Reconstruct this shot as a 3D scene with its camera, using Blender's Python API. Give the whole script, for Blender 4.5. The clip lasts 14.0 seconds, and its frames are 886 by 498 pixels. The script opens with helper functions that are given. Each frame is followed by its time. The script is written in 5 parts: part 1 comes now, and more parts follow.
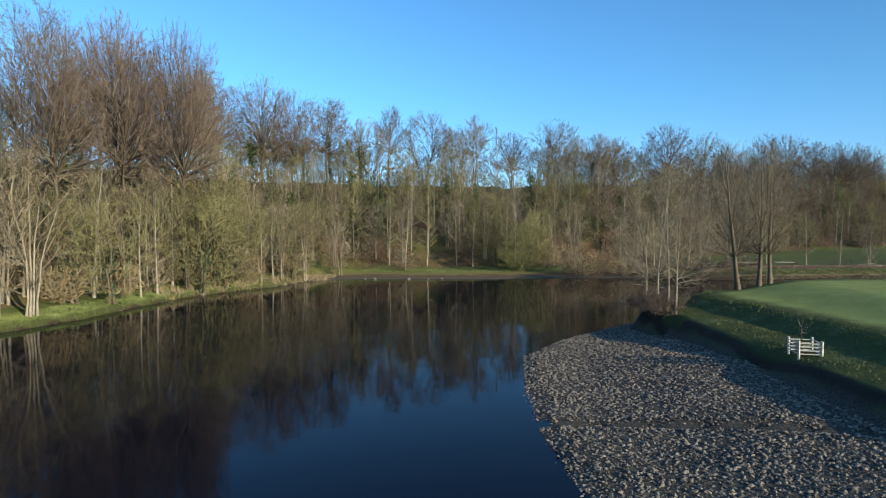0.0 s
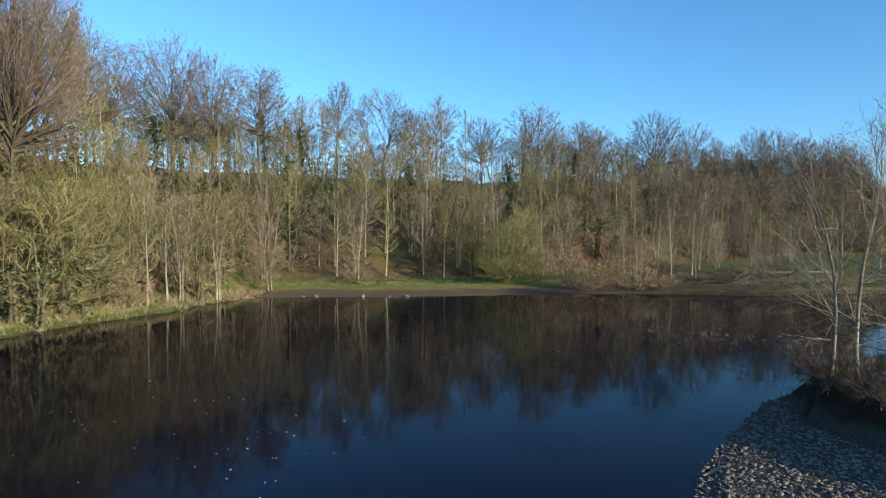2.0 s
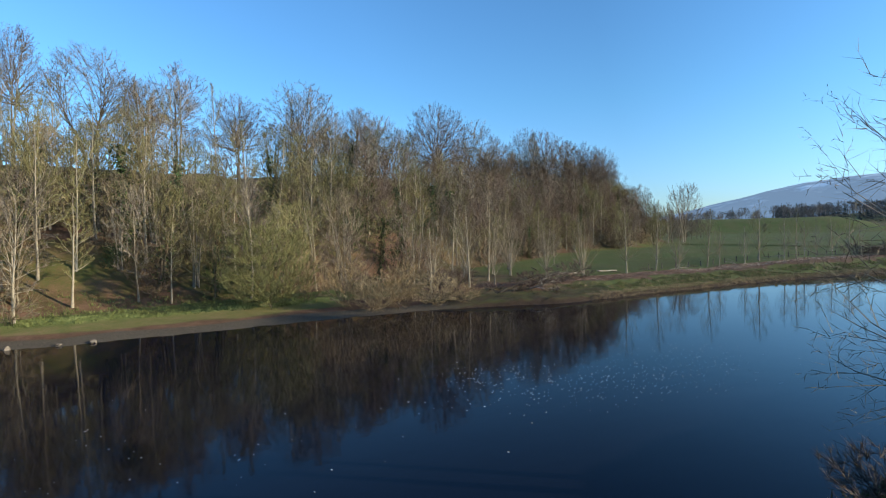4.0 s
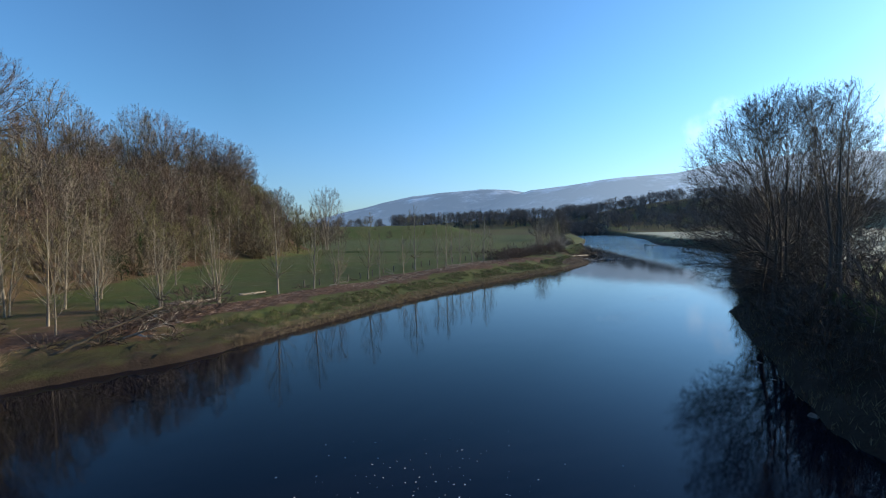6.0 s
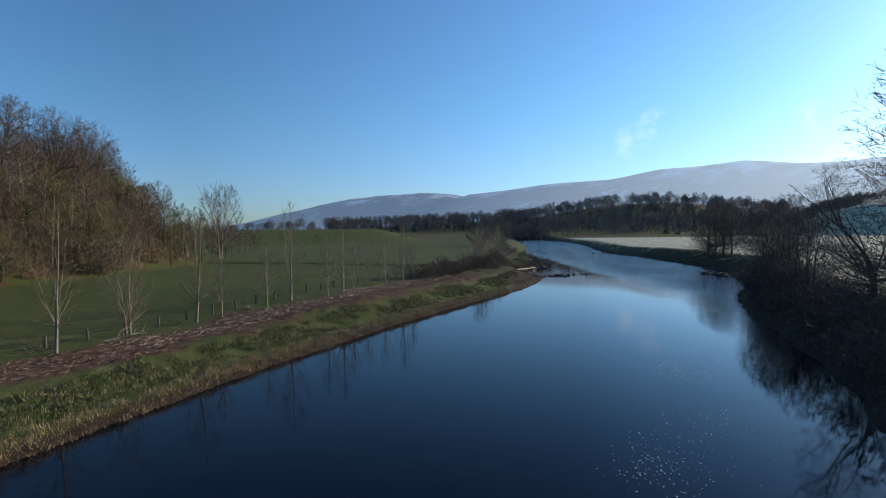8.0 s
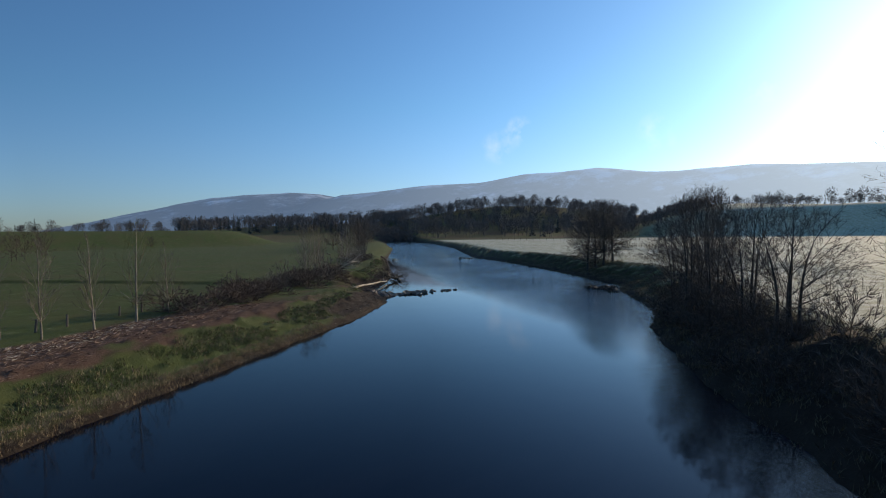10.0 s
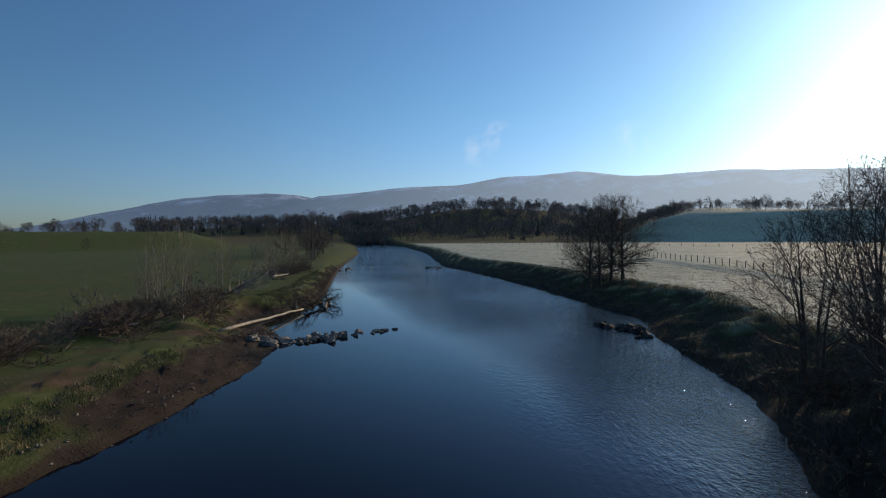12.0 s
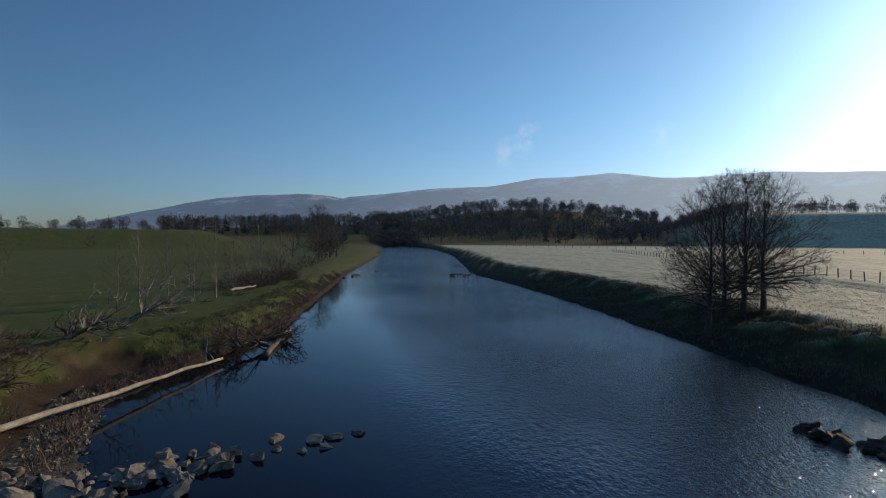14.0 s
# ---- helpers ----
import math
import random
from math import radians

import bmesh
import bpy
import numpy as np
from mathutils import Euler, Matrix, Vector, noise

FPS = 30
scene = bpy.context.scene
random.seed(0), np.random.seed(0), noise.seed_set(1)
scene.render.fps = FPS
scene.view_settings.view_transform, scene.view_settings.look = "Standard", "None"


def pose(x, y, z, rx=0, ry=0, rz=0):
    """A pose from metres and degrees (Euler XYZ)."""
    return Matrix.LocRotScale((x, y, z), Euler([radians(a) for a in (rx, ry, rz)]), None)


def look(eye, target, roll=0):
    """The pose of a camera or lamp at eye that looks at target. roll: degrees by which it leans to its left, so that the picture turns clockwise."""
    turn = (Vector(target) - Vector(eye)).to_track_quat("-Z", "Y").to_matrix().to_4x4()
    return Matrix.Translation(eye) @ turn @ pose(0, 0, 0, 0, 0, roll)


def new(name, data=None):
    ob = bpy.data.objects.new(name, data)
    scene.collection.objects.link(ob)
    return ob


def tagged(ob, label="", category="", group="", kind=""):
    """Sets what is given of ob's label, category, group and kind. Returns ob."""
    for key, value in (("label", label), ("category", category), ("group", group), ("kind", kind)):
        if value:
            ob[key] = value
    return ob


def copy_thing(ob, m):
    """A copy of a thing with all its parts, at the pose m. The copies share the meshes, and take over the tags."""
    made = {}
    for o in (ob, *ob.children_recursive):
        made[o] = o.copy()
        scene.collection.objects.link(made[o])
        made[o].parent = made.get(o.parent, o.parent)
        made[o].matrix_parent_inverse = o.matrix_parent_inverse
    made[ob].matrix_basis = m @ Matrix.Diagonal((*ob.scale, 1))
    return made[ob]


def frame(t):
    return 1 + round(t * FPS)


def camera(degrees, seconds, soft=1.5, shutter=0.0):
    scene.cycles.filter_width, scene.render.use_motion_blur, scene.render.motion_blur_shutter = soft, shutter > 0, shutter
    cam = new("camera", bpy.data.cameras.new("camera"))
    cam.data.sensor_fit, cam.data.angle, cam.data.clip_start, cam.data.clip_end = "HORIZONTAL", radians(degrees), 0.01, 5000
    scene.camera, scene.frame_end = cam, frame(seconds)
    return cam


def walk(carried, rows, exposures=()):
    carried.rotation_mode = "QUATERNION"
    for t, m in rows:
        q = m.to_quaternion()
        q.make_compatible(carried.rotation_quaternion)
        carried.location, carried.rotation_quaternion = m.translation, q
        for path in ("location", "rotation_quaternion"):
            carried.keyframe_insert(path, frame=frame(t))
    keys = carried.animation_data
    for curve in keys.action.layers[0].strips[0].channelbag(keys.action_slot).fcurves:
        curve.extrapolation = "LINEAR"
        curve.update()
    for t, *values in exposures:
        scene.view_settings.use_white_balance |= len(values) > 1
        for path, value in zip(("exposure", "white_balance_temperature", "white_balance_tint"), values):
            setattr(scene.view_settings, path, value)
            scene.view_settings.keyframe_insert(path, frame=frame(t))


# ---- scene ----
cam = camera(76.6, 14.0, 1.1)
PATH = [
    (0, (0.586, -0.563, 6.363), (0.595, 1.436, 6.292), -0.2),
    (0.5, (0.171, 3.97, 6.243), (0.195, 5.968, 6.174), -0.1),
    (1, (-0.152, 8.438, 6.166), (-0.131, 10.437, 6.099), -0.0),
    (1.5, (-0.343, 12.946, 6.216), (-0.33, 14.944, 6.149), 0.0),
    (2, (-0.81, 17.043, 6.35), (-0.624, 19.033, 6.282), 0.1),
    (2.2, (-0.662, 18.569, 6.406), (-0.457, 20.557, 6.338), 0.1),
    (4.3, (4.824, 33.434, 6.091), (5.931, 35.099, 6.032), -1.2),
    (4.5, (5.413, 34.89, 6.092), (6.649, 36.46, 6.032), -1.2),
    (5, (7.407, 38.321, 6.112), (8.99, 39.542, 6.05), -1.4),
    (5.5, (11.271, 41.698, 6.17), (12.927, 42.817, 6.107), -1.0),
    (6, (15.317, 44.166, 6.166), (17.107, 45.057, 6.106), -1.2),
    (6.5, (20.074, 46.122, 6.143), (21.931, 46.864, 6.088), -1.2),
    (7, (25.737, 47.834, 6.296), (27.607, 48.543, 6.242), -1.0),
    (7.5, (31.709, 49.44, 6.489), (33.583, 50.137, 6.436), -1.0),
    (8, (37.835, 50.882, 6.735), (39.711, 51.575, 6.684), -0.8),
    (8.5, (43.825, 52.035, 7.029), (45.716, 52.686, 6.977), -0.8),
    (9, (48.901, 52.295, 7.036), (50.849, 52.747, 6.978), -1.4),
    (9.2, (51.206, 52.252, 7.029), (53.171, 52.617, 6.963), -1.8),
    (11.3, (78.403, 51.868, 7.394), (80.391, 52.08, 7.35), -0.5),
    (11.5, (80.908, 51.832, 7.478), (82.898, 52.032, 7.436), -0.5),
    (12, (87.017, 51.641, 7.551), (89.007, 51.827, 7.507), -0.4),
    (12.5, (93.376, 51.806, 7.505), (95.361, 52.043, 7.461), -0.3),
    (13, (99.429, 52.158, 7.429), (101.415, 52.391, 7.388), -0.2),
    (13.5, (105.785, 52.789, 7.351), (107.765, 53.068, 7.311), -0.0),
    (14, (111.925, 53.664, 7.34), (113.903, 53.957, 7.302), 0.2),
]
walk(cam, [(t, look(eye, target, roll)) for t, eye, target, roll in PATH],
     [(0, 0.64, 6550, 1), (2.0, 0.8, 6750, 1), (4.5, 0.74, 6750, 6), (5.2, 0.54, 6750, 7), (6.0, 0.42, 6750, 8), (7.0, 0.24, 6850, 9), (9.0, -0.04, 6950, 11), (11.5, -0.38, 7200, 12), (14, -0.52, 7400, 12)])

# ---- light ----
SUN_YAW, SUN_UP = 128.0, 14.5
world = bpy.data.worlds.new("world")
scene.world = world
world.use_nodes = True
wn, wl = world.node_tree.nodes, world.node_tree.links
sky = wn.new("ShaderNodeTexSky")
sky.sky_type, sky.sun_disc = "NISHITA", False
sky.sun_elevation, sky.sun_rotation = radians(SUN_UP), radians(SUN_YAW)
sky.air_density, sky.dust_density, sky.ozone_density = 1.0, 0.55, 2.0
clear = wn.new("ShaderNodeMix")
clear.data_type, clear.blend_type = "RGBA", "MULTIPLY"
clear.inputs[0].default_value, clear.inputs[7].default_value = 1.0, (0.74, 1.06, 1.40, 1)
high = wn.new("ShaderNodeMapRange")
coord, split = wn.new("ShaderNodeTexCoord"), wn.new("ShaderNodeSeparateXYZ")
wl.new(coord.outputs["Generated"], split.inputs[0])
wl.new(split.outputs[2], high.inputs[0])
high.inputs[1].default_value, high.inputs[2].default_value = 0.0, 0.22
haze = wn.new("ShaderNodeMix")
haze.data_type = "RGBA"
haze.inputs[6].default_value, haze.inputs[7].default_value = (0.69, 0.97, 1.62, 1), (0.59, 1.03, 1.48, 1)
wl.new(high.outputs[0], haze.inputs[0])
wl.new(haze.outputs[2], clear.inputs[7])
wl.new(sky.outputs[0], clear.inputs[6])
toward = wn.new("ShaderNodeVectorMath")
toward.operation = "DOT_PRODUCT"
toward.inputs[1].default_value = (math.sin(radians(SUN_YAW)) * math.cos(radians(SUN_UP)), math.cos(radians(SUN_YAW)) * math.cos(radians(SUN_UP)), math.sin(radians(SUN_UP)))
wl.new(coord.outputs["Generated"], toward.inputs[0])
half = wn.new("ShaderNodeMapRange")
half.inputs[1].default_value, half.inputs[2].default_value = -1.0, 1.0
wl.new(toward.outputs["Value"], half.inputs[0])
# a clear winter sky is deepest at a right angle to the sun
depth = wn.new("ShaderNodeValToRGB")
for spot, value in ((0.2, 0.87), (0.4, 0.82), (0.58, 0.67), (0.75, 0.765), (0.9, 0.87), (0.97, 0.92)):
    stop = depth.color_ramp.elements.new(spot)
    stop.color = (value, value, value, 1)
depth.color_ramp.elements[0].color = (0.87, 0.87, 0.87, 1)
wl.new(half.outputs[0], depth.inputs[0])
deep_sky = wn.new("ShaderNodeMix")
deep_sky.data_type, deep_sky.blend_type = "RGBA", "MULTIPLY"
deep_sky.inputs[0].default_value = 1.0
wl.new(clear.outputs[2], deep_sky.inputs[6])
wl.new(depth.outputs[0], deep_sky.inputs[7])
# thin wisps of cloud low over the ridge: bearing, height and size in degrees, strength
wisp_noise = wn.new("ShaderNodeTexNoise")
wisp_noise.inputs["Scale"].default_value, wisp_noise.inputs["Detail"].default_value = 34.0, 6.0
wl.new(coord.outputs["Generated"], wisp_noise.inputs["Vector"])
veil = None
for bearing, high_, size_, force in ((90.4, 10.4, 1.5, 1.0), (89.5, 9.5, 1.4, 0.6), (88.2, 8.6, 1.9, 0.6), (103.2, 9.6, 1.8, 0.6), (103.8, 8.4, 1.6, 0.4), (112.0, 12.4, 2.0, 0.6)):
    near_ = wn.new("ShaderNodeVectorMath")
    near_.operation = "DOT_PRODUCT"
    near_.inputs[1].default_value = (math.sin(radians(bearing)) * math.cos(radians(high_)), math.cos(radians(bearing)) * math.cos(radians(high_)), math.sin(radians(high_)))
    wl.new(coord.outputs["Generated"], near_.inputs[0])
    fade = wn.new("ShaderNodeMapRange")
    fade.interpolation_type = "SMOOTHSTEP"
    for slot, value in ((1, math.cos(radians(size_))), (2, 1.0), (3, 0.0), (4, force)):
        fade.inputs[slot].default_value = value
    wl.new(near_.outputs["Value"], fade.inputs[0])
    if veil is None:
        veil = fade.outputs[0]
    else:
        both_ = wn.new("ShaderNodeMath")
        both_.operation = "MAXIMUM"
        wl.new(veil, both_.inputs[0]), wl.new(fade.outputs[0], both_.inputs[1])
        veil = both_.outputs[0]
torn = wn.new("ShaderNodeMapRange")
torn.inputs[1].default_value, torn.inputs[2].default_value, torn.inputs[4].default_value = 0.46, 0.7, 0.3
wl.new(wisp_noise.outputs[0], torn.inputs[0])
cover = wn.new("ShaderNodeMath")
cover.operation = "MULTIPLY"
wl.new(veil, cover.inputs[0]), wl.new(torn.outputs[0], cover.inputs[1])
cloudy = wn.new("ShaderNodeMix")
cloudy.data_type = "RGBA"
cloudy.inputs[7].default_value = (8.5, 8.8, 9.4, 1)
wl.new(cover.outputs[0], cloudy.inputs[0])
wl.new(deep_sky.outputs[2], cloudy.inputs[6])
wl.new(cloudy.outputs[2], wn["Background"].inputs[0])
wn["Background"].inputs[1].default_value = 0.15

sun_data = bpy.data.lights.new("sun", "SUN")
sun_data.energy, sun_data.angle, sun_data.color = 5.0, radians(0.6), (1.0, 0.83, 0.60)
sun = new("sun", sun_data)
_s, _c = math.sin(radians(SUN_YAW)), math.cos(radians(SUN_YAW))
_e = radians(SUN_UP)
sun.matrix_world = look((300 * _s * math.cos(_e), 300 * _c * math.cos(_e), 300 * math.sin(_e)), (0, 0, 0))


# ---- materials ----
def nodes_of(name):
    m = bpy.data.materials.new(name)
    m.use_nodes = True
    return m, m.node_tree.nodes, m.node_tree.links, m.node_tree.nodes["Principled BSDF"]


def noise_node(n, l, scale, detail=4.0, rough=0.55, coord=None):
    t = n.new("ShaderNodeTexNoise")
    t.inputs["Scale"].default_value, t.inputs["Detail"].default_value, t.inputs["Roughness"].default_value = scale, detail, rough
    if coord is not None:
        l.new(coord, t.inputs["Vector"])
    return t


def ramp(n, l, source, stops):
    r = n.new("ShaderNodeValToRGB")
    while len(r.color_ramp.elements) < len(stops):
        r.color_ramp.elements.new(0.5)
    for e, (p, c) in zip(r.color_ramp.elements, stops):
        e.position, e.color = p, (*c, 1)
    l.new(source, r.inputs[0])
    return r


def mixed(n, l, fac, a, b):
    x = n.new("ShaderNodeMix")
    x.data_type = "RGBA"
    for socket, v in ((x.inputs[0], fac), (x.inputs[6], a), (x.inputs[7], b)):
        if isinstance(v, (int, float)):
            socket.default_value = v
        elif isinstance(v, tuple):
            socket.default_value = (*v, 1)
        else:
            l.new(v, socket)
    return x.outputs[2]


def maths(n, l, op, a, b=0.0, clamp=False):
    x = n.new("ShaderNodeMath")
    x.operation, x.use_clamp = op, clamp
    for socket, v in zip(x.inputs, (a, b)):
        if isinstance(v, (int, float)):
            socket.default_value = v
        else:
            l.new(v, socket)
    return x.outputs[0]


def grained(name, dark, light, scale, rough=0.85, bump=0.3, island=0.0, spec=0.3, fine=6.0):
    """Two scales of noise between two colours, with relief; island: how far separate pieces and things differ."""
    m, n, l, p = nodes_of(name)
    pos = n.new("ShaderNodeNewGeometry")
    a = noise_node(n, l, scale, 5, 0.6, pos.outputs["Position"])
    b = noise_node(n, l, scale * fine, 3, 0.6, pos.outputs["Position"])
    f = maths(n, l, "ADD", maths(n, l, "MULTIPLY", a.outputs[0], 0.6), maths(n, l, "MULTIPLY", b.outputs[0], 0.4))
    if island:
        i = maths(n, l, "MULTIPLY", maths(n, l, "SUBTRACT", pos.outputs["Random Per Island"], 0.5), island)
        o = n.new("ShaderNodeObjectInfo")
        k = maths(n, l, "MULTIPLY", maths(n, l, "SUBTRACT", o.outputs["Random"], 0.5), island * 0.8)
        f = maths(n, l, "ADD", f, maths(n, l, "ADD", i, k))
    r = ramp(n, l, f, [(0.3, dark), (0.7, light)])
    l.new(r.outputs[0], p.inputs["Base Color"])
    p.inputs["Roughness"].default_value = rough
    p.inputs["Specular IOR Level"].default_value = spec
    if bump:
        u = n.new("ShaderNodeBump")
        u.inputs["Strength"].default_value, u.inputs["Distance"].default_value = bump, 0.05
        l.new(b.outputs[0], u.inputs["Height"])
        l.new(u.outputs[0], p.inputs["Normal"])
    return m


def ground_material():
    """Meadow grass; the sheet's own zones bring in leaf litter, mud with the south bank's painted shade, frost and
    gravel.
    """
    m, n, l, p = nodes_of("ground")
    pos = n.new("ShaderNodeNewGeometry").outputs["Position"]
    mid, fine = noise_node(n, l, 0.7, 5, 0.65, pos), noise_node(n, l, 9.0, 4, 0.7, pos)
    both = maths(n, l, "ADD", maths(n, l, "MULTIPLY", mid.outputs[0], 0.55), maths(n, l, "MULTIPLY", fine.outputs[0], 0.45))
    za, zb = n.new("ShaderNodeAttribute"), n.new("ShaderNodeAttribute")
    za.attribute_name, zb.attribute_name = "zone_a", "zone_b"
    sa, sb = n.new("ShaderNodeSeparateColor"), n.new("ShaderNodeSeparateColor")
    l.new(za.outputs["Color"], sa.inputs[0]), l.new(zb.outputs["Color"], sb.inputs[0])

    def mask(value, soft=0.25, keep=both):
        w = maths(n, l, "SUBTRACT", maths(n, l, "ADD", value, maths(n, l, "MULTIPLY", maths(n, l, "SUBTRACT", keep, 0.5), 1.4)), 0.5 - soft)
        return maths(n, l, "DIVIDE", w, 2 * soft, True)

    field = ramp(n, l, both, [(0.3, (0.046, 0.068, 0.017)), (0.7, (0.095, 0.12, 0.034))]).outputs[0]
    lush = ramp(n, l, both, [(0.25, (0.04, 0.033, 0.017)), (0.48, (0.06, 0.07, 0.022)), (0.72, (0.125, 0.138, 0.046))]).outputs[0]
    litter = ramp(n, l, both, [(0.25, (0.032, 0.021, 0.014)), (0.5, (0.098, 0.057, 0.038)), (0.75, (0.185, 0.118, 0.082))]).outputs[0]
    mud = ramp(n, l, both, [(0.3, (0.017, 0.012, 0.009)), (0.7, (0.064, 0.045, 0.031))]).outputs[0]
    frost = ramp(n, l, both, [(0.25, (0.19, 0.19, 0.09)), (0.45, (0.43, 0.415, 0.28)), (0.75, (0.70, 0.68, 0.56))]).outputs[0]
    gravel = ramp(n, l, noise_node(n, l, 14.0, 3, 0.7, pos).outputs[0], [(0.3, (0.03, 0.026, 0.02)), (0.7, (0.11, 0.095, 0.077))]).outputs[0]
    c = mixed(n, l, ramp(n, l, noise_node(n, l, 0.11, 4, 0.65, pos).outputs[0], [(0.38, (0, 0, 0)), (0.66, (0.85, 0.85, 0.85))]).outputs[0], field, (0.092, 0.09, 0.033))
    c = mixed(n, l, mask(sb.outputs["Red"]), c, lush)
    lawn = ramp(n, l, both, [(0.3, (0.15, 0.185, 0.055)), (0.7, (0.24, 0.27, 0.09))]).outputs[0]
    c = mixed(n, l, mask(sb.outputs["Blue"]), c, lawn)
    c = mixed(n, l, mask(sa.outputs["Blue"], 0.4), c, frost)
    c = mixed(n, l, mask(sa.outputs["Red"]), c, litter)
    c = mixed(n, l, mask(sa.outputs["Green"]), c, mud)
    c = mixed(n, l, mask(sb.outputs["Green"]), c, gravel)
    l.new(c, p.inputs["Base Color"])
    p.inputs["Roughness"].default_value = 0.95
    p.inputs["Diffuse Roughness"].default_value = 0.3
    icy = mask(sa.outputs["Blue"], 0.4)
    l.new(maths(n, l, "ADD", 0.12, maths(n, l, "MULTIPLY", icy, 0.05)), p.inputs["Specular IOR Level"])
    l.new(maths(n, l, "SUBTRACT", 0.95, maths(n, l, "MULTIPLY", icy, 0.1)), p.inputs["Roughness"])
    u = n.new("ShaderNodeBump")
    u.inputs["Strength"].default_value, u.inputs["Distance"].default_value = 0.9, 0.12
    l.new(both, u.inputs["Height"])
    l.new(u.outputs[0], p.inputs["Normal"])
    return m


def water_material():
    """Still dark pool in the west, a breeze-ruffled run and riffle in the east."""
    m, n, l, p = nodes_of("river_water")
    pos = n.new("ShaderNodeNewGeometry").outputs["Position"]
    p.inputs["Base Color"].default_value = (0.003, 0.004, 0.009, 1)
    p.inputs["Specular Tint"].default_value = (0.45, 0.5, 0.95, 1)
    p.inputs["Specular IOR Level"].default_value = 0.5
    xyz = n.new("ShaderNodeSeparateXYZ")
    l.new(pos, xyz.inputs[0])
    middle = maths(n, l, "ADD", 50.0, maths(n, l, "MULTIPLY", maths(n, l, "MAXIMUM", maths(n, l, "SUBTRACT", xyz.outputs[0], 100.0), 0.0), 0.25))
    aside = maths(n, l, "MINIMUM", maths(n, l, "SUBTRACT", middle, xyz.outputs[1]), 14.0)
    open_reach = maths(n, l, "DIVIDE", maths(n, l, "SUBTRACT", xyz.outputs[0], 15.0), 30.0, True)
    slant = maths(n, l, "ADD", maths(n, l, "MULTIPLY", xyz.outputs[0], 0.5), maths(n, l, "MULTIPLY", maths(n, l, "MULTIPLY", aside, 5.0), open_reach))
    slant = maths(n, l, "ADD", slant, 30.0)
    east = n.new("ShaderNodeMapRange")
    east.interpolation_type = "SMOOTHSTEP"
    l.new(slant, east.inputs[0])
    for i, v in ((1, 82.0), (2, 150.0), (3, 0.0), (4, 1.0)):
        east.inputs[i].default_value = v
    patch = ramp(n, l, noise_node(n, l, 0.06, 3, 0.6, pos).outputs[0], [(0.4, (0.6, 0.6, 0.6)), (0.62, (1, 1, 1))]).outputs[0]
    power = maths(n, l, "MULTIPLY", east.outputs[0], patch)
    # index rises east and southward, building brighter reflections into the water there
    reflect_gain = n.new("ShaderNodeMapRange")
    l.new(slant, reflect_gain.inputs[0])
    for i, v in ((1, 42.0), (2, 152.0), (3, 1.165), (4, 1.42)):
        reflect_gain.inputs[i].default_value = v
    l.new(reflect_gain.outputs[0], p.inputs["IOR"])
    rough = maths(n, l, "SUBTRACT", 0.042, maths(n, l, "MULTIPLY", power, 0.012))
    l.new(rough, p.inputs["Roughness"])
    stretch = n.new("ShaderNodeMapping")
    stretch.inputs["Scale"].default_value = (0.9, 1.6, 1.0)
    l.new(pos, stretch.inputs[0])
    small = noise_node(n, l, 2.6, 3, 0.55, stretch.outputs[0])
    slow = noise_node(n, l, 0.5, 2, 0.5, stretch.outputs[0])
    u = n.new("ShaderNodeBump")
    u.inputs["Distance"].default_value = 0.12
    l.new(maths(n, l, "ADD", 0.012, maths(n, l, "MULTIPLY", power, 1.0)), u.inputs["Strength"])
    l.new(small.outputs[0], u.inputs["Height"])
    tiny = noise_node(n, l, 8.5, 2, 0.5, stretch.outputs[0])
    chop = n.new("ShaderNodeBump")
    chop.inputs["Distance"].default_value = 0.06
    l.new(maths(n, l, "MULTIPLY", power, 0.9), chop.inputs["Strength"])
    l.new(tiny.outputs[0], chop.inputs["Height"])
    l.new(u.outputs[0], chop.inputs["Normal"])
    v = n.new("ShaderNodeBump")
    v.inputs["Distance"].default_value, v.inputs["Strength"].default_value = 0.03, 0.12
    l.new(slow.outputs[0], v.inputs["Height"])
    l.new(chop.outputs[0], v.inputs["Normal"])
    l.new(v.outputs[0], p.inputs["Normal"])
    return m


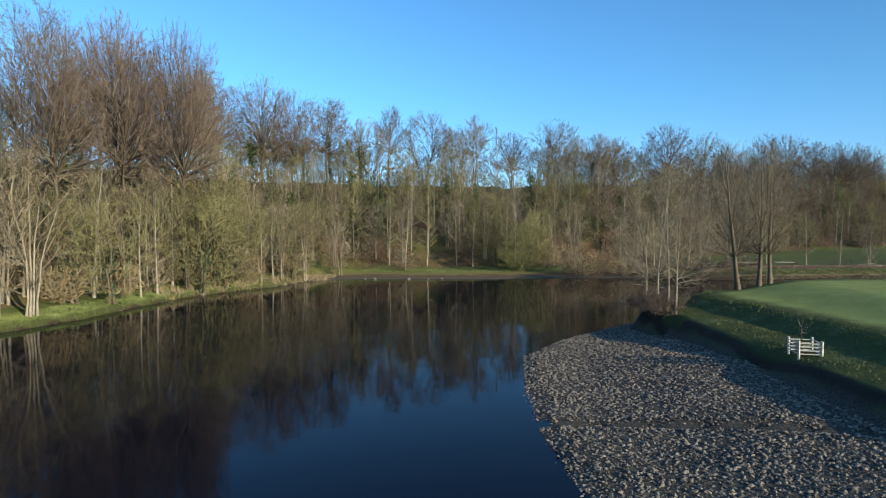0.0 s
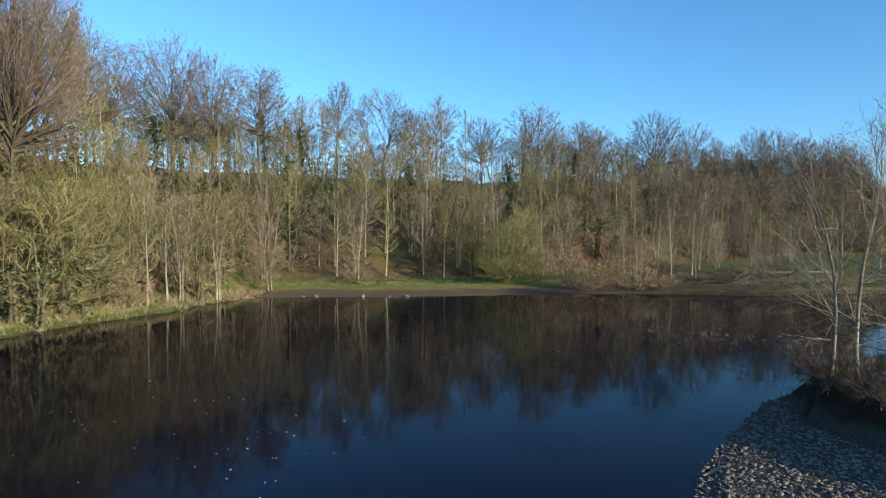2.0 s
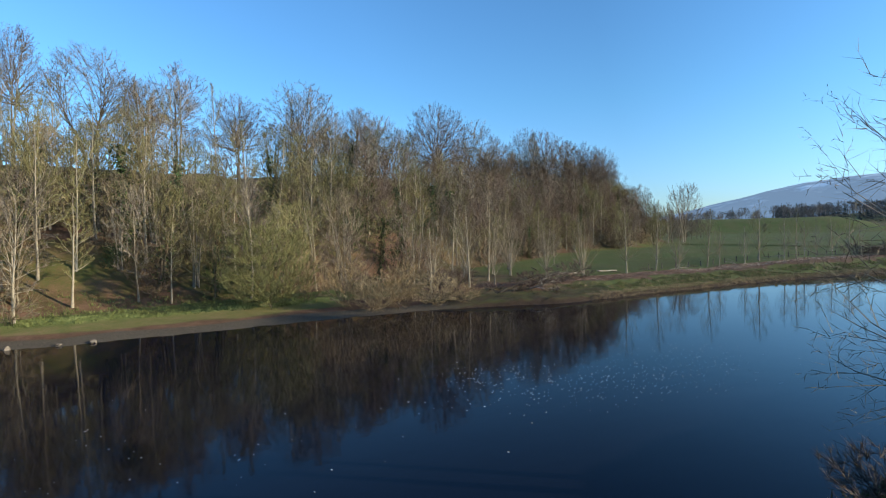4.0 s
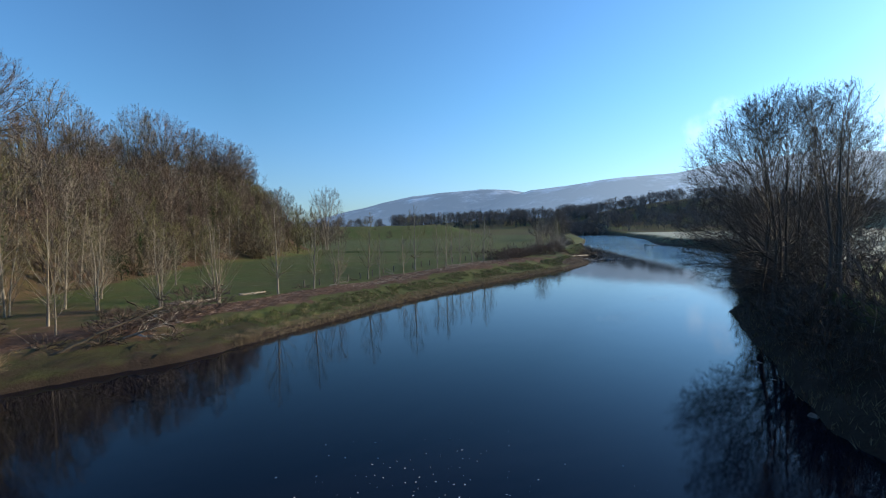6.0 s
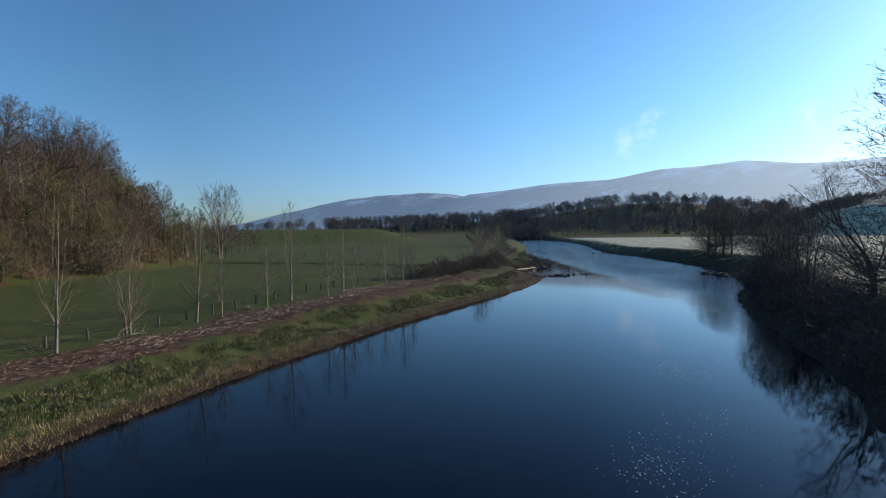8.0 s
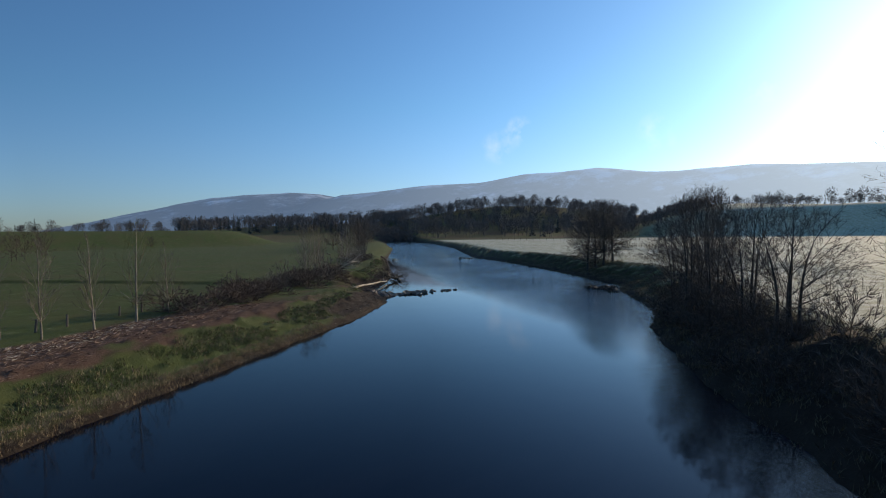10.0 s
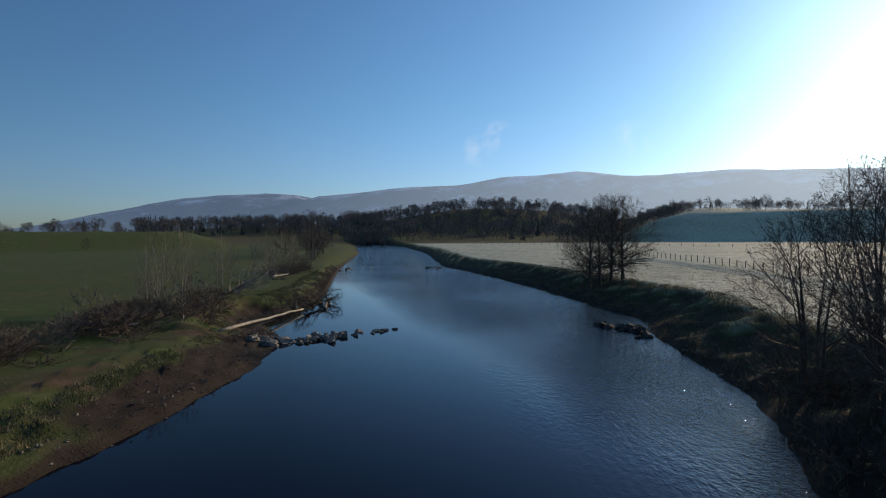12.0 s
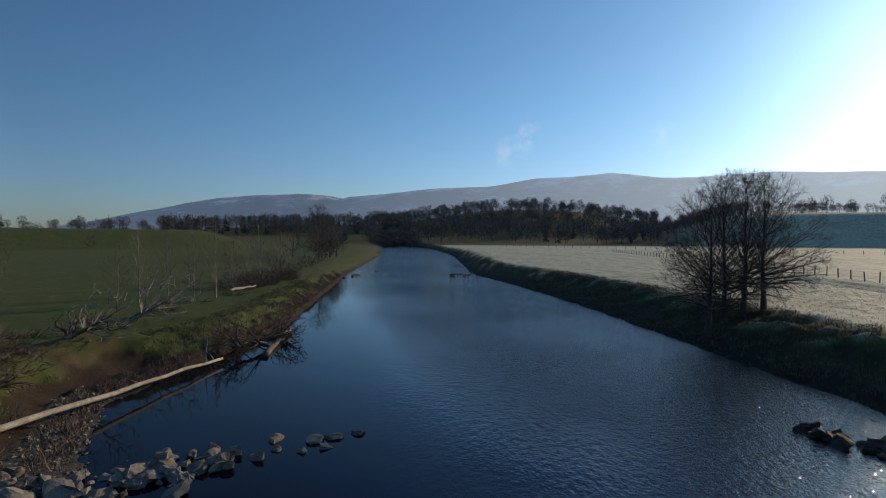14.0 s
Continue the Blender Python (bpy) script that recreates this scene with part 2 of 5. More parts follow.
def hill_material():
    """Far fells: heather and grass under a dusting of snow; several kilometres of bright air are painted on as
    emission.
    """
    m, n, l, p = nodes_of("far_fell")
    geo = n.new("ShaderNodeNewGeometry")
    pos = geo.outputs["Position"]
    xyz = n.new("ShaderNodeSeparateXYZ")
    l.new(pos, xyz.inputs[0])
    grain = noise_node(n, l, 0.006, 6, 0.65, pos)
    drift = maths(n, l, "ADD", maths(n, l, "DIVIDE", xyz.outputs[2], 400.0), maths(n, l, "MULTIPLY", maths(n, l, "SUBTRACT", grain.outputs[0], 0.5), 2.2))
    c = ramp(n, l, drift, [(0.42, (0.06, 0.07, 0.085)), (0.6, (0.11, 0.12, 0.14)), (0.85, (0.36, 0.38, 0.41))]).outputs[0]
    l.new(c, p.inputs["Base Color"])
    p.inputs["Roughness"].default_value = 1.0
    p.inputs["Specular IOR Level"].default_value = 0.0
    # haze painted as emission, paler and stronger round towards the sun
    haze_glow = n.new("ShaderNodeMapRange")
    l.new(xyz.outputs[1], haze_glow.inputs[0])
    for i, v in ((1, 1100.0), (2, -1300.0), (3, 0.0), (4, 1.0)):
        haze_glow.inputs[i].default_value = v
    l.new(mixed(n, l, haze_glow.outputs[0], (0.30, 0.46, 0.72), (0.68, 0.84, 1.0)), p.inputs["Emission Color"])
    l.new(maths(n, l, "ADD", 0.33, maths(n, l, "MULTIPLY", haze_glow.outputs[0], 0.52)), p.inputs["Emission Strength"])
    return m


GROUND = ground_material()
WATER = water_material()
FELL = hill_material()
BARK_PALE = grained("bark_pale", (0.14, 0.12, 0.09), (0.34, 0.3, 0.235), 3.0, island=0.2)
BARK_BROWN = grained("bark_brown", (0.055, 0.043, 0.031), (0.16, 0.128, 0.088), 3.0, island=0.2)
BARK_DARK = grained("bark_dark", (0.04, 0.034, 0.028), (0.13, 0.11, 0.09), 3.0, island=0.2)
TWIG_OLIVE = grained("twigs_olive", (0.09, 0.084, 0.036), (0.235, 0.215, 0.102), 0.5, 0.9, 0, 0.3)
TWIG_TAN = grained("twigs_tan", (0.105, 0.083, 0.053), (0.26, 0.215, 0.15), 0.5, 0.9, 0, 0.3)
TWIG_RUST = grained("twigs_rust", (0.075, 0.054, 0.042), (0.185, 0.138, 0.108), 0.5, 0.9, 0, 0.3)
TWIG_GREY = grained("twigs_grey", (0.085, 0.07, 0.057), (0.22, 0.185, 0.15), 0.5, 0.9, 0, 0.3)
TWIG_DARK = grained("twigs_dark", (0.05, 0.04, 0.034), (0.14, 0.112, 0.09), 0.5, 0.9, 0, 0.3)
TWIG_WILLOW = grained("twigs_willow", (0.1, 0.1, 0.04), (0.24, 0.232, 0.1), 0.5, 0.9, 0, 0.3)
TWIG_OSIER = grained("twigs_osier", (0.17, 0.125, 0.07), (0.36, 0.285, 0.175), 0.5, 0.9, 0, 0.3)
RIME = grained("frosted_grass", (0.22, 0.21, 0.14), (0.58, 0.56, 0.46), 0.6, 0.9, 0, 0.5)
WRACK = grained("flood_wrack", (0.12, 0.075, 0.055), (0.36, 0.265, 0.21), 0.8, 0.9, 0, 0.5)
IVY = grained("ivy_leaves", (0.015, 0.03, 0.010), (0.07, 0.11, 0.035), 1.5, 0.6, 0, 0.4)
GRASS = grained("grass_blades", (0.045, 0.062, 0.018), (0.14, 0.165, 0.055), 0.6, 0.8, 0, 0.5)
LAWN = grained("lawn_blades", (0.07, 0.085, 0.03), (0.14, 0.155, 0.058), 0.6, 0.8, 0, 0.4)
DARK_GRASS = grained("withered_grass", (0.05, 0.042, 0.022), (0.19, 0.155, 0.095), 0.6, 0.9, 0, 0.5)
STRAW = grained("dead_grass", (0.12, 0.09, 0.05), (0.33, 0.26, 0.16), 0.6, 0.9, 0, 0.5)
STONE = grained("river_stone", (0.036, 0.03, 0.024), (0.205, 0.172, 0.137), 2.0, 0.85, 0.4, 0.75)
ROCK = grained("boulder_stone", (0.035, 0.029, 0.023), (0.225, 0.192, 0.155), 1.2, 0.85, 0.6, 0.3)
WOOD_DEAD = grained("bleached_wood", (0.17, 0.14, 0.105), (0.5, 0.44, 0.36), 4.0, 0.85, 0.4, 0.2)
POST = grained("weathered_post", (0.05, 0.042, 0.035), (0.17, 0.145, 0.12), 5.0, 0.9, 0.4, 0.3)
PALE_RAIL = grained("pale_rail", (0.3, 0.28, 0.24), (0.52, 0.5, 0.45), 5.0, 0.8, 0.2, 0.2)
FOAM = grained("foam", (0.55, 0.56, 0.56), (0.85, 0.86, 0.86), 5.0, 0.9, 0, 0.4)
FAR_DECID = grained("far_wood", (0.085, 0.08, 0.078), (0.125, 0.117, 0.113), 0.05, 0.95, 0, 0.04)
FAR_CONIFER = grained("far_conifer", (0.05, 0.058, 0.055), (0.085, 0.095, 0.09), 0.05, 0.95, 0, 0.04)
WIRE = grained("fence_wire", (0.10, 0.10, 0.10), (0.2, 0.2, 0.2), 5.0, 0.5, 0)


# ---- lines of the plan ----
NORTH = [(-34, -90), (-30, -30), (-28, 0), (-27.5, 20), (-26.8, 34), (-25, 40), (-24.3, 47), (-23, 53), (-20.5, 57.5), (-17.8, 61.5),
         (-16.2, 66), (-14, 69.6), (-8.7, 70.8), (-1, 70), (5, 70.3), (14, 71), (23, 71), (28, 70), (34.5, 68.2), (45, 68.8), (60, 69.5),
         (76.5, 68.9), (94.6, 66.9), (107, 65.6), (118, 65.6), (127, 67.2), (134, 71.7), (142.5, 72.3), (156.5, 73.4), (180, 79.3),
         (220, 89.3), (255, 96.5), (340, 114), (487, 152), (700, 215)]
SOUTH = [(700, 185), (490, 117), (346, 84), (226, 64.4), (204, 56.3), (176, 47.8), (150, 41.5), (139, 38.6), (129, 39.8), (114, 39.7),
         (102, 42.6), (88, 43.5), (70, 42.7), (60, 43.6), (42, 42.0), (35, 41.2), (32, 40.0), (27, 38.4), (21, 38.2), (16.5, 38.0), (12.8, 36.3), (9.8, 33.6),
         (7, 30.5), (4.7, 27), (3.9, 21.3), (3.7, 17), (4, 12), (4.6, 2), (7, -20), (10, -90)]
TERRACE = [(14.0, 37.0), (12.4, 33.5), (12.8, 28.7), (13.2, 22), (12.8, 16), (14, 8), (18, -10), (24, -90)]
FOOT = [(-34, -60), (-32, 20), (-29, 38), (-27, 48), (-23, 58), (-19, 67), (-12, 77), (0, 79), (20, 84), (40, 95), (55, 104), (75, 117),
        (95, 121), (126, 134), (138, 152), (150, 200)]


def along(px, py, line):
    """Distance to a line, and the signed side on which the points lie (positive: to its right)."""
    best, side = np.full(px.shape, 1e9), np.zeros(px.shape)
    for (ax, ay), (bx, by) in zip(line, line[1:]):
        dx, dy = bx - ax, by - ay
        t = np.clip(((px - ax) * dx + (py - ay) * dy) / (dx * dx + dy * dy), 0, 1)
        d = np.hypot(px - ax - t * dx, py - ay - t * dy)
        s = (px - ax) * dy - (py - ay) * dx
        near = d < best - 1e-9
        best, side = np.where(near, d, best), np.where(near, np.sign(s), side)
    return best, side


def inside(px, py, ring):
    hit = np.zeros(px.shape, bool)
    for (ax, ay), (bx, by) in zip(ring, ring[1:] + ring[:1]):
        if ay != by:
            hit ^= ((ay > py) != (by > py)) & (px < (bx - ax) * (py - ay) / (by - ay) + ax)
    return hit


def smooth(v):
    v = np.clip(v, 0, 1)
    return v * v * (3 - 2 * v)


def lumps(px, py, size, seed=0.0):
    """Cheap rolling unevenness, from a few crossing waves."""
    r = np.random.RandomState(int(seed * 10) + 5)
    total = np.zeros(px.shape)
    for k in range(7):
        a, f, ph = r.uniform(0, 6.28), r.uniform(0.6, 1.9) * 6.28 / size, r.uniform(0, 6.28)
        total += np.sin((px * np.cos(a) + py * np.sin(a)) * f + ph + 0.8 * np.sin((px * np.sin(a) - py * np.cos(a)) * f * 0.7 + ph))
    return total / 7


HILL_RING = FOOT + [(160, 500), (-500, 500), (-500, -60)]
RISES = [(960, -10, 190, 40), (800, 330, 180, 20), (560, 480, 150, 10), (880, 120, 120, 16)]


def land(px, py):
    """Height of the ground, and its zones: litter, mud (also the south bank's painted shade), frost, lush grass,
    gravel.
    """
    px, py = np.asarray(px, float), np.asarray(py, float)
    dn, _ = along(px, py, NORTH)
    ds, _ = along(px, py, SOUTH)
    wet = inside(px, py, NORTH + SOUTH)
    north = dn < ds
    d = np.minimum(dn, ds)
    # a ragged waterline
    ragged = np.where(north, 0.32 * lumps(px, py, 4.5, 21) + 0.2 * lumps(px, py, 2.2, 22), 0.4 * lumps(px, py, 6, 23) * (px > 40)) * smooth((9 - d) / 6)
    d = np.where(wet, -d, d) + ragged
    wet = d < 0
    d = np.abs(d)
    # north side
    bay = smooth((30 - px) / 8) * smooth((px + 20) / 6)
    wall = smooth((-14 - px) / 4)
    worn = smooth((px - 125) / 8) * smooth((250 - px) / 60)
    wn_ = 5.0 + 1.2 * lumps(px, py, 14, 1) - worn * (3.1 + 0.5 * lumps(px, py, 4, 6))
    shelf = 2.3 * smooth((px - 121) / 4) * smooth((142 - px) / 4)
    d0, d = d, np.maximum(d - shelf, 0)
    bank = 0.35 * smooth(d / 0.7) + (1.2 - 0.5 * smooth((84 - px) / 20)) * smooth((d - 0.4) / wn_) + 0.3 * smooth((d - 8) / 30) + worn * 0.16 * lumps(px, py, 2.2, 5) * smooth(d / 1.0) * smooth((5 - d) / 2)
    d = d0
    tussock = np.maximum(0, lumps(px, py, 1.9, 31) + 0.6 * lumps(px, py, 1.3, 32)) * smooth(d / 0.6) * smooth((7 - d) / 2)
    bank = bank + 0.26 * tussock
    bank = bank + 0.28 * smooth(d / 2.2) * (shelf > 0.4)
    beach = 0.30 * smooth(d / 3) + 0.5 * smooth((d - 2) / 7)
    edge = 0.45 * smooth(d / 0.8) + 0.5 * smooth(d / 4)
    hn = bank * (1 - bay) * (1 - wall) + beach * bay * (1 - wall) + edge * wall
    df, _ = along(px, py, FOOT)
    wood = inside(px, py, HILL_RING)
    up = np.where(wood, df, 0)
    hill = 15.0 * (0.25 * smooth(up / 9) + 0.75 * smooth((up - 2) / (42 - 15 * smooth((px - 15) / 25)))) + 0.8 * lumps(px, py, 18, 2) * smooth(up / 12)
    dm, _ = along(px, py, [(398, 250), (330, 305), (255, 345)])
    mound = (9.7 + 0.6 * lumps(px, py, 40, 5)) * smooth(1.3 - dm / 42)
    hn = hn + hill + mound * (~wood)
    # south side
    du, su = along(px, py, TERRACE)
    u = -du * su
    level = 3.15 - 0.8 * smooth((px - 55) / 60)
    ws = 3.6 + 3.0 * smooth((px - 60) / 40) + 1.1 * lumps(px, py, 11, 3)
    rise = 0.25 * smooth(d / 0.6) + (level - 0.25) * (0.35 * smooth(d / (0.5 * ws)) + 0.65 * smooth((d - 0.35 * ws) / (0.65 * ws)))
    rise += (0.5 * lumps(px, py, 7, 4) + 0.4 * lumps(px, py, 3.1, 8)) * smooth(d / 2) * smooth((ws + 2 - d) / 3) * smooth((px - 60) / 30)
    bar = 0.10 * smooth(d / 0.8) + 0.72 * smooth(d / 9) + 0.05 * lumps(px, py, 6, 5)
    # a groove shaped in to draw the dark, shadow-like strip across the bar
    bar = bar - 0.16 * np.exp(-((py - 17.9 + 0.22 * (px - 2) + 0.012 * (px - 2) ** 2) / 0.22) ** 2) * smooth((px - 3.2) / 0.6)
    step = bar + (1.5 - bar) * smooth((u - 0.05 - 0.35 * lumps(px, py, 3, 12)) / 0.35) + 0.25 * smooth((u - 0.5) / 2) + 0.65 * smooth((u - 2.6) / 2.0) + 0.65 * smooth((u - 5) / 5)
    on_bar = (u < 0) & (px < 16)
    hs = np.where(on_bar, bar, np.minimum(rise, np.where(px < 60, np.minimum(step, level), level)))
    for ry in (17.0, 19.6):
        hs = hs - 0.34 * np.exp(-((py - ry - 0.03 * (px - 170) - 0.5 * np.sin(px / 17)) / 0.7) ** 2) * smooth((px - 120) / 12) * smooth((260 - px) / 30)
    far = sum(h * np.exp(-(((px - x) / s) ** 2 + ((py - y) / s) ** 2)) for x, y, s, h in RISES)
    away = np.hypot(px - 100, py - 50)
    aim = np.degrees(np.arctan2(px - 100, py - 50))
    far = far * smooth((away - 330) / 200)
    brow = smooth((aim - 97 - 0.004 * away) / 11) * smooth((185 - aim) / 30)
    far = far + brow * ((25 + 2.5 * lumps(px, py, 160, 4)) * smooth((away - 440) / 72) + 14 * smooth((away - 640) / 300))
    z = np.where(north, hn, hs) + np.where(wood, 0, far) + 0.05 * lumps(px, py, 3.2, 6) * smooth(d / 2)
    z = np.where(wet, -1.3 * smooth(d / 3.0) - 0.04, z + 0.01)
    # zones
    strip = smooth((d - 3.4 - 2.0 * lumps(px, py, 9, 7) - 0.8 * lumps(px, py, 3.3, 41)) / 1.8) * smooth((11.0 + 2 * lumps(px, py, 12, 8) - d) / 2.5) * smooth((116 - px) / 16)
    litter = np.where(north & ~wood, strip * smooth((px - 22) / 6), 0)
    litter = np.maximum(litter, np.where(wood, 0.62 + 0.3 * lumps(px, py, 15, 9), 0))
    litter = np.maximum(litter, np.where(north, bay * 0.85 * smooth((d - 0.8) / 1.2) * smooth((7 - d) / 2), 0))
    rough_ = (0.3 + 0.7 * lumps(px, py, 5, 61)) * smooth((px - 98) / 10) * smooth((150 - px) / 10) * smooth((9.5 - d) / 2)
    litter = np.maximum(litter, np.where(north & ~wet, rough_, 0))
    near_wood = north & (px > 20) & (px < 50) & (d > 3)
    litter = np.maximum(litter, np.where(near_wood, 0.55 * smooth((46 - px) / 8) + 0.15 * lumps(px, py, 8, 2), 0))
    mud = np.where(north, smooth((1.0 - d) / 0.9) * (1 - wall * 0.6) * (1 - 0.6 * bay), 0)
    mud = np.maximum(mud, np.where(north & (px > 24) & (px < 42), 0.62 * smooth((5.0 - d) / 3), 0))
    mud = np.maximum(mud, np.where(north & (px > 126) & (px < 240), 0.9 * smooth((1.5 + shelf + 0.7 * lumps(px, py, 3, 9) - d) / 0.8), 0))
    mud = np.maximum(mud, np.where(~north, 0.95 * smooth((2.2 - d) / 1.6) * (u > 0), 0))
    # earth up the whole south bank, its dark colour also painting the shade there
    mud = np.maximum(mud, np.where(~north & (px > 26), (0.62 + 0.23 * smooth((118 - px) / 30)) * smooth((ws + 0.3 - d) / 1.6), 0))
    mud = np.maximum(mud, np.where(~north & (px < 24), smooth((u + 0.15) / 0.15) * smooth((0.75 + 0.15 * lumps(px, py, 2, 7) - u) / 0.25), 0))
    mud = np.maximum(mud, np.where(north, 0.95 * smooth((px - 103) / 6) * smooth((130 - px) / 5) * smooth((3.6 + 1.2 * lumps(px, py, 7, 4) - d) / 1.2), 0))
    mud = np.where(wet, 1.0, mud)
    frost = np.where(~north, smooth((px - 62) / 30) * (0.1 + 0.9 * smooth((d - ws + 1.2) / 2.2)) * smooth((d - 1.5) / 2), 0)
    hump = smooth((lumps(px, py, 7, 4) + 0.7 * lumps(px, py, 3.1, 8)) * 2.2) * smooth((px - 112) / 14) * smooth((d - 2.2) / 1.2)
    frost = frost * (0.86 + 0.22 * lumps(px, py, 16, 51) + 0.2 * lumps(px, py, 4.5, 52))
    frost = np.maximum(frost, np.where(~north, hump * 0.3, 0))
    mud = np.where(~north & ~wet, mud * (1 - 0.8 * hump), mud)
    afar = smooth((away - 380) / 60) * (1 - brow)
    frost = frost * (1 - afar)
    litter = np.maximum(litter, 0.75 * afar * (0.6 + 0.4 * lumps(px, py, 90, 3)))
    lush = np.where(north, (1 - bay) * smooth((d - 0.8) / 1.0) * smooth((4.9 - d) / 1.8) * (0.45 + 0.7 * lumps(px, py, 9, 3) + 0.45 * lumps(px, py, 3.4, 33)), 0)
    lush = np.maximum(lush, np.where(north, wall * smooth((5 - d) / 2), 0))
    lush = np.maximum(lush, np.where(north, bay * 0.95 * smooth((d - 4.5) / 2) * smooth((14 - d) / 4) * (px < 16), 0))
    lush = np.maximum(lush, np.where(~north & (u > 0), 0.7 * smooth((5.5 - u) / 2) * (px < 24), 0))
    litter = np.where(north & (wall > 0.5) & (d < 4), 0.1, litter)
    gravel = np.where(~north & (px < 17) & (u < 0.1) & ~wet, 1.0, 0)
    gravel = np.maximum(gravel, np.where(north & ~wet, bay * 0.95 * smooth((2.4 + 0.8 * lumps(px, py, 8, 3) - d) / 0.8), 0))
    gravel = np.where(wet & ~north & (px < 20), smooth((4 - d) / 3), gravel)
    gravel = np.maximum(gravel, np.where(north & (px > 125) & (px < 135) & (d < 2.2), 0.9, 0))
    lawn = np.where(~north & ~wet & (u > 3.5), smooth((80 - px) / 30) * smooth((u - 3.5) / 3) * smooth((d - 3) / 2), 0)
    lawn = np.maximum(lawn, np.where(north & ~wet, 0.5 * bay * smooth((d - 2.6 - lumps(px, py, 9, 1)) / 1.0) * smooth((9 + 3 * lumps(px, py, 11, 2) - d) / 2) * (px < 18), 0))
    lawn = np.maximum(lawn, np.where(north & ~wet, 0.55 * wall * (px < -19) * smooth((d - 0.3) / 0.5) * smooth((3.2 - d) / 1.2), 0))
    litter = litter * (1 - 0.9 * lawn * north)
    return z, litter, mud, frost, lush, gravel, lawn


def height(px, py):
    return float(land(np.array([px]), np.array([py]))[0][0])


# ---- helpers for meshes ----
def mesh_of(name, verts, faces, material=None, shade=False):
    me = bpy.data.meshes.new(name)
    me.from_pydata(verts, [], faces)
    if material:
        me.materials.append(material)
    if shade:
        me.polygons.foreach_set("use_smooth", [True] * len(me.polygons))
    me.update()
    return me


def piece(name, me, parent=None, label=""):
    ob = new(name, me)
    ob.parent = parent
    return tagged(ob, label)


class Shape:
    """Gathers tubes, slivers and lumps into one mesh."""

    def __init__(self, seed):
        self.v, self.f, self.rng = [], [], random.Random(seed)

    def tube(self, pts, radii, sides):
        start = len(self.v)
        for i, (p, r) in enumerate(zip(pts, radii)):
            t = (pts[min(i + 1, len(pts) - 1)] - pts[max(i - 1, 0)])
            t = t.normalized() if t.length > 1e-6 else Vector((0, 0, 1))
            a = t.orthogonal().normalized()
            b = t.cross(a)
            for k in range(sides):
                w = 6.28318 * k / sides
                self.v.append(p + (a * math.cos(w) + b * math.sin(w)) * r)
        for i in range(len(pts) - 1):
            for k in range(sides):
                q = start + i * sides + k
                e = start + i * sides + (k + 1) % sides
                self.f.append((q, e, e + sides, q + sides))
        self.f.append(tuple(start + (len(pts) - 1) * sides + k for k in range(sides)))

    def sliver(self, p, d, length, width):
        r = self.rng
        side = d.cross(Vector((r.uniform(-1, 1), r.uniform(-1, 1), r.uniform(-1, 1))))
        side = side.normalized() * width * 0.5 if side.length > 1e-6 else Vector((width, 0, 0))
        s = len(self.v)
        self.v += [p - side, p + side, p + d * length]
        self.f.append((s, s + 1, s + 2))

    def leaf(self, p, size):
        r = self.rng
        a = Vector((r.gauss(0, 1), r.gauss(0, 1), r.gauss(0, 1))).normalized()
        b = a.orthogonal().normalized()
        s = len(self.v)
        self.v += [p - a * size, p + b * size * 0.6, p + a * size, p - b * size * 0.6]
        self.f.append((s, s + 1, s + 2, s + 3))

    def mesh(self, name, material, shade=False):
        return mesh_of(name, self.v, self.f, material, shade)


def bent(rng, start, way, length, count, wander, lift):
    """A wandering line of points from start."""
    pts, d, step = [start.copy()], way.normalized(), length / count
    for _ in range(count):
        d = (d + Vector((rng.gauss(0, wander), rng.gauss(0, wander), rng.gauss(0, wander) + lift))).normalized()
        pts.append(pts[-1] + d * step)
    return pts


def at_fraction(pts, f):
    q = f * (len(pts) - 1)
    i = min(int(q), len(pts) - 2)
    return pts[i].lerp(pts[i + 1], q - i), (pts[i + 1] - pts[i]).normalized()


